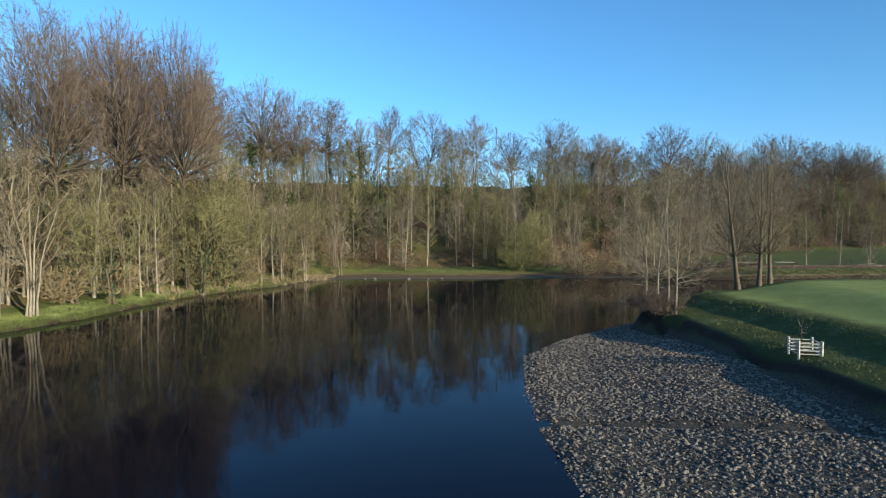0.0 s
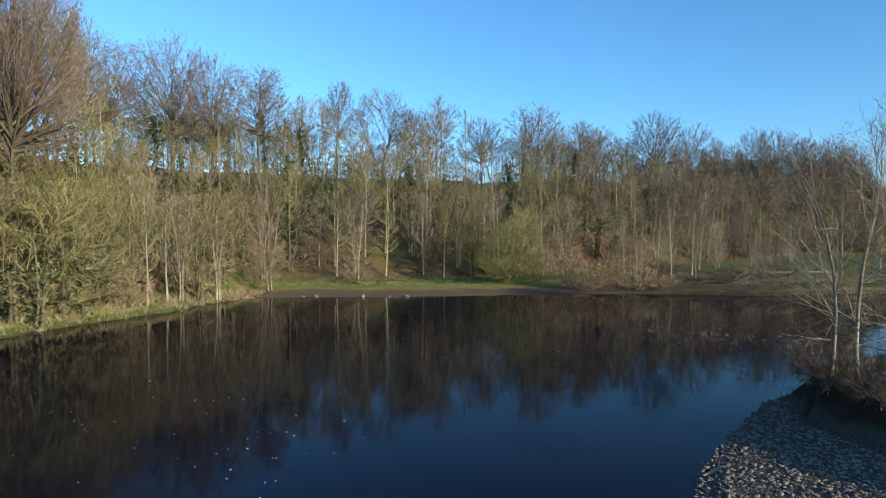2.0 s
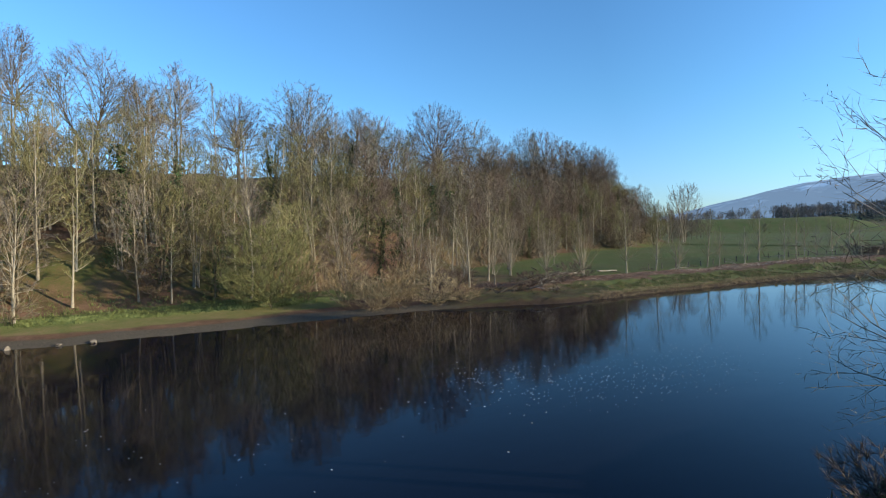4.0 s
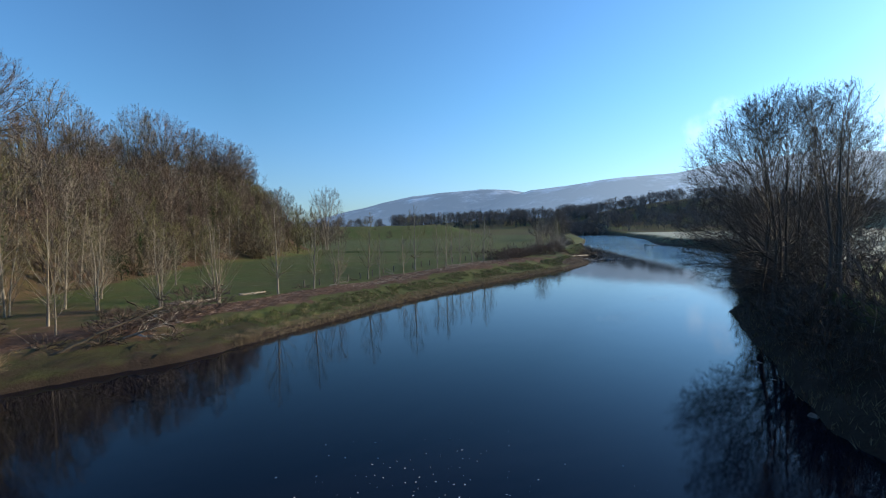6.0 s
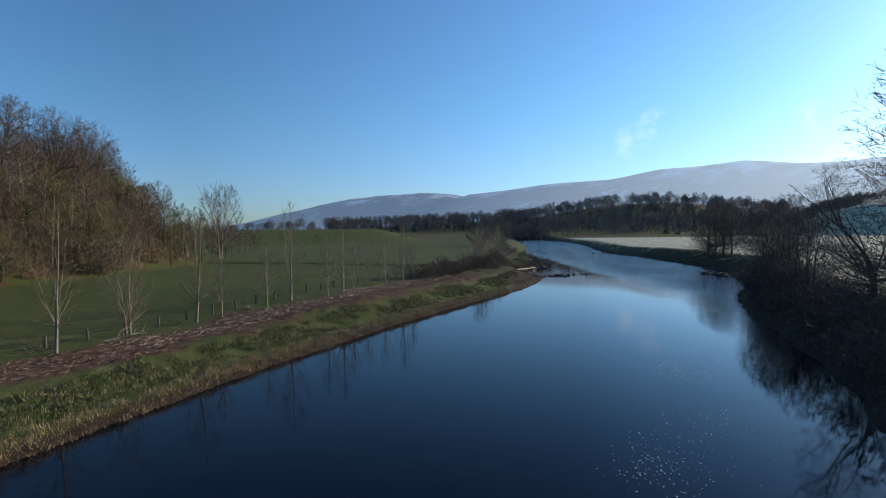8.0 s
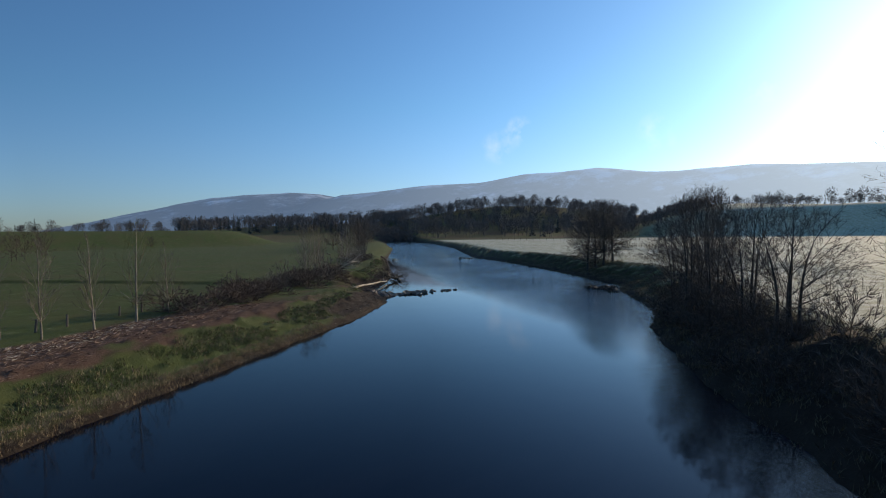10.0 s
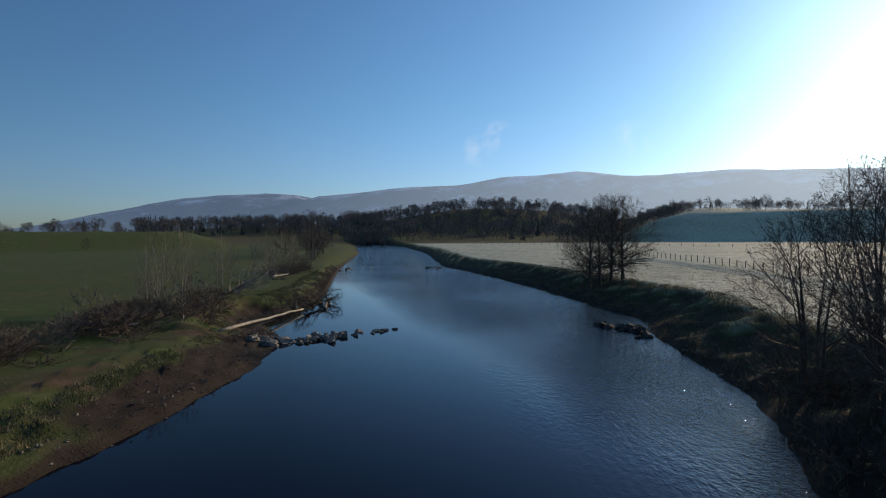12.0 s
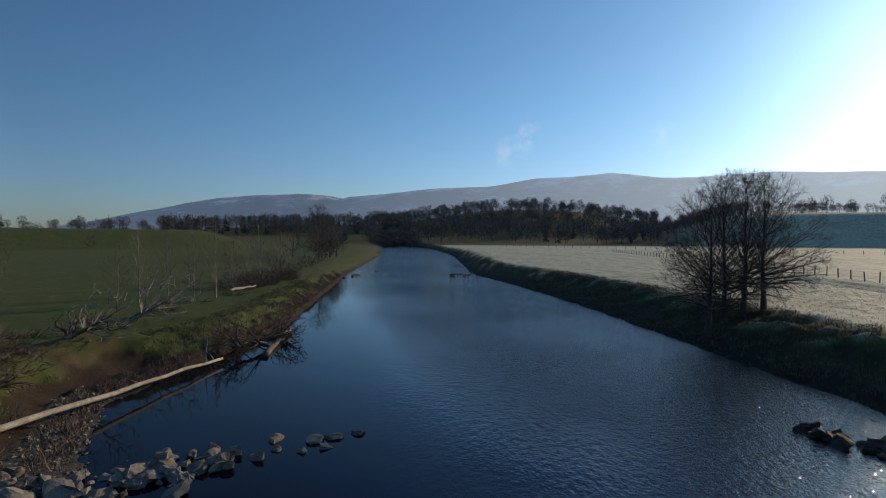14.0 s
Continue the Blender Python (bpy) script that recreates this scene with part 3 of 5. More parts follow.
def bare_tree(name, seed, tall, girth, stems=1, fork=0.3, wide=3.0, points=140, twigs=8, twig_size=0.7, twig_width=0.03, bark=None, twig=None,
              ivy=0.0, peak=0.45, lead=0.6, foot=0.0, upright=1.25):
    """A leafless tree built at the origin: limbs grow out to points spread through an uneven domed crown, each point joined to the
    nearest limb below it, and fine twigs end the limbs. Returns its Empty.
    fork: height where the crown begins; peak: how high in the crown it is widest; lead: how far stems run up it; foot: spread of the stems' feet."""
    wood, crown, leaf, rng = Shape(seed), Shape(seed + 1), Shape(seed + 2), random.Random(seed)
    base, deep = fork * tall, (1 - fork) * tall - twig_size * 0.5
    place, parent, path, stem_of = [], [], [], []

    def reach(u, turn):
        q = (u - peak) / (peak if u < peak else 1 - peak)
        bump = noise.noise(Vector((math.cos(turn) * 1.3, math.sin(turn) * 1.3, u * 2.6 + seed)))
        return wide * max(0.0, 1 - q * q) ** 0.5 * (1 + 0.35 * bump)

    for k in range(stems):
        turn = 6.283 * (k + rng.uniform(-0.35, 0.35)) / stems
        out = Vector((math.cos(turn), math.sin(turn), 0))
        apart = 0 if stems == 1 else rng.uniform(0.3, 1.0)
        low = out * (foot + girth * 1.3) * (stems > 1) * rng.uniform(0.6, 1.1) + Vector((0, 0, -0.25))
        top = out * wide * 0.62 * apart + Vector((0, 0, base + deep * lead * rng.uniform(0.8, 1.1) * (1 - 0.35 * apart)))
        steps = max(4, int((top - low).length / 0.7))
        sway = Vector((0, 0, 0))
        for i in range(steps + 1):
            f = i / steps
            sway += Vector((rng.gauss(0, 0.05), rng.gauss(0, 0.05), 0)) * (tall / 10) ** 0.5 * (i > 0)
            p = low.lerp(top, f) + sway - out * apart * wide * 0.25 * math.sin(f * 3.14)
            place.append(p)
            parent.append(len(place) - 2 if i else -1)
            path.append(path[-1] + (p - place[-2]).length if i else 0.0)
            stem_of.append(i < 2 or p.z < base * 0.8)
    first = len(place)
    goal = []
    while len(goal) < points:
        u, turn = rng.random(), rng.uniform(0, 6.283)
        r = reach(u, turn)
        if rng.random() * wide < r:
            o = rng.random() ** 0.42 * r
            goal.append(Vector((math.cos(turn) * o, math.sin(turn) * o, base + u * deep)))
    mid = Vector((0, 0, base))
    goal.sort(key=lambda p: (p - mid).length)
    P = np.zeros((first + points, 3))
    L = np.zeros(first + points)
    P[:first] = [tuple(p) for p in place]
    L[:first] = path
    D = np.zeros((first + points, 3))
    for i in range(first):
        q = max(parent[i], 0) if parent[i] >= 0 else min(i + 1, first - 1)
        way = (place[i] - place[q]) * (1 if parent[i] >= 0 else -1)
        D[i] = tuple(way.normalized())
    bar = np.where(np.array(stem_of + [False] * points), 1.0, 0.0)
    for g in goal:
        n = len(place)
        d = np.array(g) - P[:n]
        up = np.where(d[:, 2] < 0, d[:, 2] * 2.6, d[:, 2])
        gap = np.sqrt((d * d).sum(1)) + 1e-6
        turned = 1 - (d * D[:n]).sum(1) / gap
        cost = np.sqrt((d[:, 0] ** 2 + d[:, 1] ** 2) * upright ** 2 + up ** 2) * (1 + 1.3 * turned) + 0.35 * L[:n] + bar[:n] * 3
        q = int(np.argmin(cost))
        P[n] = g
        D[n] = d[q] / gap[q] * 0.8 + D[q] * 0.2
        L[n] = L[q] + np.linalg.norm(d[q])
        place.append(g)
        parent.append(q)
    count = len(place)
    load, heir = [1.0] * count, [-1] * count
    for i in range(count - 1, -1, -1):
        if parent[i] >= 0:
            load[parent[i]] += load[i]
            if heir[parent[i]] < 0 or load[i] > load[heir[parent[i]]]:
                heir[parent[i]] = i
    most = max(load)
    thick = [girth * (v / most) ** 0.66 for v in load]
    for i in range(count):
        q = parent[i]
        if q >= 0 and heir[q] == i and parent[q] >= 0:
            continue
        line = ([q] if q >= 0 else []) + [i]
        while heir[line[-1]] >= 0:
            line.append(heir[line[-1]])
        stout = [j for j in line if thick[j] > twig_width * 0.75]
        if len(stout) > 1:
            radii = [min(thick[j], thick[i]) * (1.35 if q < 0 and k == 0 else 1.0) for k, j in enumerate(stout)]
            wood.tube([place[j] for j in stout], radii, 7 if radii[0] > 0.09 else 5 if radii[0] > 0.05 else 3)
        for j, k in zip(line[max(0, len(stout) - 1):], line[max(1, len(stout)):]):
            way = place[k] - place[j]
            crown.sliver(place[j], way.normalized(), way.length * 1.15, max(thick[j] * 2, twig_width * 1.2))
    for i in range(first, count):
        e = (place[i] - place[parent[i]]).normalized()
        for _ in range(twigs if heir[i] < 0 else (twigs + 1) // 2):
            q = place[i].lerp(place[parent[i]], rng.random() * 0.95)
            way = (e + Vector((rng.gauss(0, 0.34), rng.gauss(0, 0.34), rng.gauss(0.22, 0.32)))).normalized()
            crown.sliver(q, way, twig_size * rng.uniform(0.45, 1.2), twig_width)
    for _ in range(int(ivy * 420)):
        q = place[rng.randrange(0, max(2, int(first * 0.75)))]
        o = Vector((rng.gauss(0, 1), rng.gauss(0, 1), rng.gauss(0, 1.6)))
        leaf.leaf(q + o.normalized() * (girth + rng.random() * 0.8), rng.uniform(0.07, 0.16))
    root = new(name)
    piece("trunk", wood.mesh("trunk", bark, True), root)
    piece("crown", crown.mesh("crown", twig), root)
    if leaf.v:
        piece("ivy", leaf.mesh("ivy", IVY), root, "dark green ivy leaves climbing the stem")
    return root


def grown_tree(name, seed, tall, girth, wide, bark, twig, fork=0.25, lead=0.8, peak=0.5, limbs=12, forks=7, shoots=6, twigs=4, low=70, top=18,
               curl=0.08, twig_width=0.02, stems=1, foot=0.0, ivy=0.0, angle=38.0, splay=0.5, span=0.85):
    """A leafless tree built at the origin: stems carry limbs that fan out as far as an uneven domed crown, limbs fork into branches,
    branches into straight shoots and shoots into fine twigs. Returns its Empty.
    fork, lead: share of the height where limbs begin and where stems end; low, top: how far limbs lean from upright there."""
    wood, crown, leaf, rng = Shape(seed), Shape(seed + 1), Shape(seed + 2), random.Random(seed)
    base, deep = fork * tall * 0.9, tall * (1 - fork * 0.9)

    def within(p):
        u = (p.z - base) / deep
        if not -0.06 < u < 1:
            return False
        q = (u - peak) / ((peak + 0.06) if u < peak else 1 - peak)
        turn = math.atan2(p.y, p.x)
        bump = noise.noise(Vector((math.cos(turn) * 1.4, math.sin(turn) * 1.4, u * 2.8 + seed)))
        return math.hypot(p.x, p.y) < wide * max(0.0, 1 - q * q) ** 0.5 * (1 + 0.28 * bump)

    def reach(p, d, most):
        step, run = max(0.15, most / 16), 0.0
        while run < most and within(p + d * (run + step)):
            run += step
        return run

    def turned(d, by):
        a = d.orthogonal().normalized()
        w = rng.uniform(0, 6.283)
        side = a * math.cos(w) + d.cross(a) * math.sin(w)
        return (d * math.cos(by) + side * math.sin(by) + Vector((0, 0, 0.06))).normalized()

    def shoot(p, d, length):
        crown.sliver(p, d, length, twig_width * 1.3)
        for i in range(twigs):
            f = (i + 0.6 + rng.uniform(-0.3, 0.3)) / twigs
            crown.sliver(p + d * length * f * 0.92, turned(d, radians(rng.gauss(angle + 12, 18))), length * rng.uniform(0.45, 0.85) * (1.15 - 0.45 * f), twig_width)

    def branch(p, d, length, radius, level):
        pts = bent(rng, p, d, length, 4, 0.075, curl)
        if radius > max(twig_width * 0.6, girth * 0.16):
            radii = [radius * (1 - 0.17 * i) for i in range(5)]
            wood.tube(pts, radii, 5 if radius > 0.075 else 3)
        else:
            crown.sliver(p, (pts[-1] - p).normalized(), length, twig_width * 2)
        count = forks if level == 1 else shoots
        for i in range(count + 1):
            f = min(1.0, 0.18 + 0.82 * (i + 0.5 + rng.uniform(-0.4, 0.4)) / count)
            q, e = at_fraction(pts, f)
            e = turned(e, radians(rng.gauss(angle + 8 * (level - 1), 8 + 7 * (level - 1))) if i < count else radians(8))
            far = length * (0.62 if level == 1 else 0.5) * (1.25 - 0.62 * f) * rng.uniform(0.75, 1.15)
            if level == 1:
                far = min(far, reach(q, e, far) + 0.25)
                branch(q, e, far, radius * (0.55 - 0.25 * f), 2)
            else:
                far = min(far, span)
                shoot(q, e, far if within(q + e * far) else far * 0.6)

    stem_pts = []
    for k in range(stems):
        turn = 6.283 * (k + rng.uniform(-0.3, 0.3)) / stems
        out = Vector((math.cos(turn), math.sin(turn), 0)) if stems > 1 else Vector((0, 0, 0))
        apart = rng.uniform(0.35, 1.0)
        start = out * (foot + girth) + Vector((0, 0, -0.25))
        end = out * wide * splay * apart + Vector((0, 0, tall * lead * rng.uniform(0.88, 1.06) * (1 - 0.2 * apart * (stems > 1))))
        n_ = max(5, int(tall / 1.7))
        sway, pts = Vector((0, 0, 0)), []
        for i in range(n_ + 1):
            f = i / n_
            sway += Vector((rng.gauss(0, 0.045), rng.gauss(0, 0.045), 0)) * (tall / 10) ** 0.5 * (i > 0)
            pts.append(start.lerp(end, f) + sway - out * wide * splay * apart * 0.3 * math.sin(f * 3.1416))
        wood.tube(pts, [girth * ((1.0 - 0.8 * i / n_) * (1.35 if i == 0 else 1.0)) for i in range(n_ + 1)], 7)
        stem_pts.append(pts)
        for _ in range(2):
            d = (pts[-1] - pts[-2]).normalized()
            branch(pts[-1], turned(d, radians(16)), max(0.5, min(tall - pts[-1].z, tall * 0.4)) * 0.9, girth * 0.2, 1)
    for i in range(limbs):
        u = ((i + rng.random()) / limbs) ** 0.9
        turn = 2.4 * i + rng.uniform(-0.6, 0.6)
        q = (u - peak) / ((peak + 0.06) if u < peak else 1 - peak)
        out = wide * max(0.02, 1 - q * q) ** 0.5
        goal = Vector((math.cos(turn) * out, math.sin(turn) * out, base + u * deep))
        pts = min(stem_pts, key=lambda line: (line[-1].xy - goal.xy * 0.6).length + rng.random() * wide * 0.4)
        tilt = radians(low + (top - low) * u + rng.gauss(0, 6))
        rise = goal.z - out / max(0.15, math.tan(min(tilt, 1.45))) if tilt < 1.5 else goal.z + 0.3
        f = min(1.0, max(fork / lead, rise / (tall * lead)))
        p, _e = at_fraction(pts, f)
        d = (goal - p).normalized()
        length = max(0.5, min(reach(p, d, wide + deep), (goal - p).length * 1.05) * rng.uniform(0.86, 1.0))
        branch(p, d, length, girth * (0.42 - 0.24 * u) * min(1.0, 0.4 + length / (wide + 1)), 1)
    for _ in range(int(ivy * 420)):
        pts = rng.choice(stem_pts)
        q, _e = at_fraction(pts, rng.random() ** 1.3 * 0.85)
        o = Vector((rng.gauss(0, 1), rng.gauss(0, 1), rng.gauss(0, 1.2)))
        leaf.leaf(q + o.normalized() * (girth + rng.random() ** 1.5 * 0.9), rng.uniform(0.09, 0.2))
    root = new(name)
    piece("trunk", wood.mesh("trunk", bark, True), root)
    piece("crown", crown.mesh("crown", twig), root)
    if leaf.v:
        piece("ivy", leaf.mesh("ivy", IVY), root, "dark green ivy leaves climbing the stem")
    return root


def whip_bush(name, seed, tall, wide, whips, twigs, material, droop=0.0, part="twig_mass", width=0.028):
    """A bush of many whips rising from one stool."""
    s = Shape(seed)
    rng = s.rng
    for _ in range(whips):
        a, o = rng.uniform(0, 6.283), math.sqrt(rng.random())
        way = Vector((math.cos(a) * o, math.sin(a) * o, 0))
        pts = bent(rng, way * wide * 0.22 + Vector((0, 0, -0.1)), way * wide / tall * 0.9 + Vector((0, 0, 0.9)), tall * rng.uniform(0.6, 1.0) * (1.1 - 0.35 * o), 5, 0.2, 0.03 - droop)
        s.tube(pts, [0.018 * (1 - 0.8 * i / 5) + 0.004 for i in range(6)], 3)
        for _ in range(twigs):
            p, d = at_fraction(pts, rng.uniform(0.15, 0.99))
            s.sliver(p, (d + Vector((rng.gauss(0, 0.5), rng.gauss(0, 0.5), rng.gauss(0, 0.4)))).normalized(), tall * 0.2 * rng.uniform(0.5, 1.3), width)
    root = new(name)
    piece(part, s.mesh(part, material), root)
    return root


def lift_to(px, py, sink=0.05):
    return height(px, py) - sink


def stand(px, py, turn=0.0, size=1.0, lean=(0, 0), z=None):
    s = size if isinstance(size, tuple) else (size, size, size)
    return pose(px, py, lift_to(px, py) if z is None else z, lean[0], lean[1], turn) @ Matrix.Diagonal((*s, 1))


def spread_out(proto, spots, label, category, group):
    """The first spot takes the thing itself, the others copies."""
    tagged(proto, label, category, group)
    made = []
    for i, m in enumerate(spots):
        if i == 0:
            made.append((proto, m))
        else:
            made.append((copy_thing(proto, m), None))
    if spots:
        proto.matrix_basis = spots[0]
    return [a for a, _ in made]


# ---- ground and water ----
def axis(lo, hi, fine, far_lo, far_hi):
    core = np.arange(lo, hi + fine / 2, fine)
    ends, v, s = [], hi, fine
    while v < far_hi:
        s = min(s * 1.16, 14 if v - hi < 620 else 220)
        v += s
        ends.append(v)
    start, v, s = [], lo, fine
    while v > far_lo:
        s = min(s * 1.16, 14 if lo - v < 620 else 220)
        v -= s
        start.append(v)
    return np.array(start[::-1] + list(core) + ends)


gx, gy = axis(-34, 190, 0.6, -2500, 4200), axis(4, 100, 0.5, -3800, 3800)
gy = np.unique(np.concatenate([gy, np.arange(65.25, 80, 0.5)]))
XX, YY = np.meshgrid(gx, gy)
Z, litter_w, mud_shade_w, frost_w, lush_w, gravel_w, lawn_w = land(XX.ravel(), YY.ravel())
nx, ny = len(gx), len(gy)
idx = np.arange(nx * ny).reshape(ny, nx)
quads = np.stack([idx[:-1, :-1], idx[:-1, 1:], idx[1:, 1:], idx[1:, :-1]], -1).reshape(-1, 4)
ground_mesh = bpy.data.meshes.new("ground")
ground_mesh.vertices.add(nx * ny)
ground_mesh.vertices.foreach_set("co", np.stack([XX.ravel(), YY.ravel(), Z], -1).ravel())
ground_mesh.loops.add(quads.size)
ground_mesh.loops.foreach_set("vertex_index", quads.ravel())
ground_mesh.polygons.add(len(quads))
ground_mesh.polygons.foreach_set("loop_start", np.arange(0, quads.size, 4))
ground_mesh.polygons.foreach_set("use_smooth", np.ones(len(quads), bool))
ground_mesh.update(calc_edges=True)
for name, cols in (("zone_a", (litter_w, mud_shade_w, frost_w)), ("zone_b", (lush_w, gravel_w, lawn_w))):
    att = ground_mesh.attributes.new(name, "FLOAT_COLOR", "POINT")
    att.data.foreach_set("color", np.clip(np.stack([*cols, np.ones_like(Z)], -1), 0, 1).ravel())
ground_mesh.materials.append(GROUND)
ground = tagged(new("ground", ground_mesh), "grassy river valley floor with muddy banks and wooded slope", "ground", kind="structure")

wx, wy = [-60, 120, 400, 760], [-100, 40, 130, 230]
water = tagged(new("water", mesh_of("water", [(x, y, 0.0) for y in wy for x in wx],
                                    [(j * 4 + i, j * 4 + i + 1, j * 4 + i + 5, j * 4 + i + 4) for j in range(3) for i in range(3)], WATER)),
               "dark calm river water mirroring sky and trees", "river", kind="structure")


# ---- far fells ----
def fells(name, near, far, skyline, seed, label):
    """A long ridge of rounded hills round the valley, by bearing (degrees right of north) and how many degrees its crest stands up."""
    verts, faces, cols, rows_ = [], [], 260, 16
    lo, hi = skyline[0][0], skyline[-1][0]
    crest_r = near + 0.8 * (far - near)
    for j in range(rows_ + 1):
        r = near + (far - near) * j / rows_
        for i in range(cols + 1):
            b = lo + (hi - lo) * i / cols
            tops = 7 + crest_r * math.tan(radians(float(np.interp(b, [p[0] for p in skyline], [p[1] for p in skyline]))))
            p = Vector((100 + r * math.sin(radians(b)), 50 + r * math.cos(radians(b)), 0))
            shape = math.sin(math.pi * 0.5 * min(1, 1.25 * j / rows_)) ** 1.3
            rough = noise.fractal(p * 0.0026 + Vector((seed, 0, 0)), 0.9, 2.1, 6)
            verts.append((p.x, p.y, max(-5, tops * shape * (1 + 0.07 * rough * (1 - 0.75 * shape)) + 3.5 * rough * shape)))
    for j in range(rows_):
        for i in range(cols):
            a = j * (cols + 1) + i
            faces.append((a, a + 1, a + cols + 2, a + cols + 1))
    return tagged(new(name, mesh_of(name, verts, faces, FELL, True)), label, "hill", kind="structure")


fells("backdrop_fell", 2800, 3900, [(42, -0.3), (46, 0.7), (49, 1.2), (53.8, 2.4), (57, 3.15), (60, 3.75), (63, 4.1), (67, 4.25), (70, 4.1), (74, 3.5), (80, 2.0), (86, 0.0)], 3.0, "distant snow-dusted fell under painted haze")
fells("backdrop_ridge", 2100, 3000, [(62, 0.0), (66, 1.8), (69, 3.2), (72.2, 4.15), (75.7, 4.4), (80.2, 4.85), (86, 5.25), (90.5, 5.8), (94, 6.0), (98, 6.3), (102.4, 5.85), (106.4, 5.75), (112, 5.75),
                                     (118, 5.6), (126, 5.2), (136, 4.6), (150, 3.0), (160, 0.0)], 9.0, "distant long pale fell ridge in painted morning haze")


# ---- woodland on the north slope ----
WOOD_KINDS = {
    "slim_pale": (grown_tree("woodland_tree", 11, 12.5, 0.12, 2.2, BARK_PALE, TWIG_OLIVE, 0.22, 0.9, 0.5, 14, 5, 4, 3, 72, 24, 0.02, 0.034),
                  "slender bare woodland tree with pale trunk and olive twigs"),
    "slim_two": (grown_tree("woodland_tree", 23, 11.0, 0.08, 2.7, BARK_PALE, TWIG_TAN, 0.16, 0.85, 0.55, 14, 5, 4, 3, 72, 24, 0.02, 0.034, stems=4, foot=0.2),
                 "bare multi-stemmed coppice tree with pale stems"),
    "mossy": (grown_tree("woodland_tree", 37, 10.0, 0.13, 3.5, BARK_BROWN, TWIG_OLIVE, 0.08, 0.7, 0.5, 17, 5, 5, 3, 92, 24, 0.0, 0.036, stems=2, foot=0.1, ivy=0.5),
              "bare mossy tree with yellow-green twiggy crown"),
    "brown": (grown_tree("woodland_tree", 41, 11.6, 0.14, 3.4, BARK_BROWN, TWIG_RUST, 0.13, 0.7, 0.5, 17, 5, 5, 3, 88, 18, 0.0, 0.036),
              "bare woodland tree with rusty brown crown"),
    "grey": (grown_tree("woodland_tree", 53, 12.2, 0.13, 3.0, BARK_PALE, TWIG_GREY, 0.22, 0.8, 0.5, 15, 5, 5, 3, 80, 20, 0.0, 0.035),
             "bare grey-twigged woodland tree"),
    "ivied": (grown_tree("woodland_tree", 67, 12.0, 0.14, 2.8, BARK_BROWN, TWIG_OLIVE, 0.28, 0.85, 0.5, 13, 5, 4, 3, 82, 20, 0.0, 0.034, ivy=2.6),
              "bare woodland tree with ivy-clad trunk"),
}
CREST_KINDS = [
    (grown_tree("crest_tree", 71, 16.0, 0.26, 5.0, BARK_BROWN, TWIG_RUST, 0.42, 0.56, 0.3, 34, 8, 7, 3, 92, 14, 0.0, 0.03, angle=38, span=0.75),
     "large bare domed beech with russet twigs on the crest"),
    (grown_tree("crest_tree", 83, 16.0, 0.19, 4.2, BARK_BROWN, TWIG_TAN, 0.46, 0.6, 0.3, 30, 8, 7, 3, 90, 14, 0.0, 0.03, stems=2, foot=0.1, angle=38, span=0.7),
     "tall bare crest tree with rounded tan crown"),
    (grown_tree("crest_tree", 97, 16.0, 0.2, 3.6, BARK_BROWN, TWIG_GREY, 0.5, 0.64, 0.3, 28, 7, 7, 3, 90, 14, 0.0, 0.03, angle=38, span=0.7),
     "bare crest tree with open grey crown"),
]
rng = random.Random(5)
spots = {k: [] for k in WOOD_KINDS}
deep_spots = {k: [] for k in WOOD_KINDS}
crest_spots = [[], [], []]
taken = []


def free(x, y, gap):
    if any((x - a) ** 2 + (y - b) ** 2 < gap * gap for a, b in taken):
        return False
    taken.append((x, y))
    return True


def beyond_foot(x, y):
    d, _ = along(np.array([x]), np.array([y]), FOOT)
    return float(d[0]) * (1 if bool(inside(np.array([x]), np.array([y]), HILL_RING)[0]) else -1)


# crest: single domed trees on the brow, by place, height of the top, width of the crown and kind
CREST = [(-36.5, 92.5, 29.8, 9.0, 0), (-29.0, 93.5, 30.6, 9.5, 0), (-24.5, 95.5, 28.8, 8.5, 0), (-20.0, 101.0, 29.2, 9.0, 2), (-13.0, 106.5, 26.6, 6.5, 1), (-9.5, 110.0, 29.6, 5.6, 2),
         (-2.5, 113.5, 29.2, 8.6, 1), (3.0, 117.0, 26.6, 5.0, 2), (7.6, 121.0, 28.3, 5.8, 2), (15.5, 117.0, 25.6, 6.5, 0), (24.0, 114.5, 27.6, 9.2, 1), (29.0, 116.5, 24.6, 5.0, 1),
         (33.5, 117.0, 25.2, 6.5, 2), (38.5, 119.0, 24.8, 6.0, 1), (48.5, 118.5, 27.5, 10.0, 0), (60.5, 125.0, 26.8, 7.2, 1), (66.0, 127.0, 23.4, 6.5, 0), (77.0, 132.0, 27.6, 7.5, 1),
         (83.0, 133.0, 27.6, 8.5, 0), (90.0, 135.0, 26.0, 7.5, 2), (99.0, 138.0, 26.6, 8.0, 0), (107.0, 142.0, 26.6, 8.5, 0), (113.0, 147.0, 25.4, 8.5, 0),
         (-25.0, 55.5, 25.6, 9.0, 0), (-29.5, 53.0, 25.4, 10.0, 0), (-27.5, 60.5, 25.8, 9.5, 0), (-33.0, 58.0, 27.6, 10.5, 0), (-31.5, 46.5, 22.0, 9.0, 0), (-36.0, 51.0, 26.5, 10.0, 1),
         (-36.5, 66.0, 27.5, 10.0, 0), (-31.0, 70.0, 26.5, 9.0, 1), (-40.0, 75.0, 28.5, 10.0, 0), (-33.0, 80.0, 28.0, 9.0, 2), (-42.0, 86.0, 29.5, 9.5, 1), (-40.0, 60.0, 27.0, 10.0, 0)]
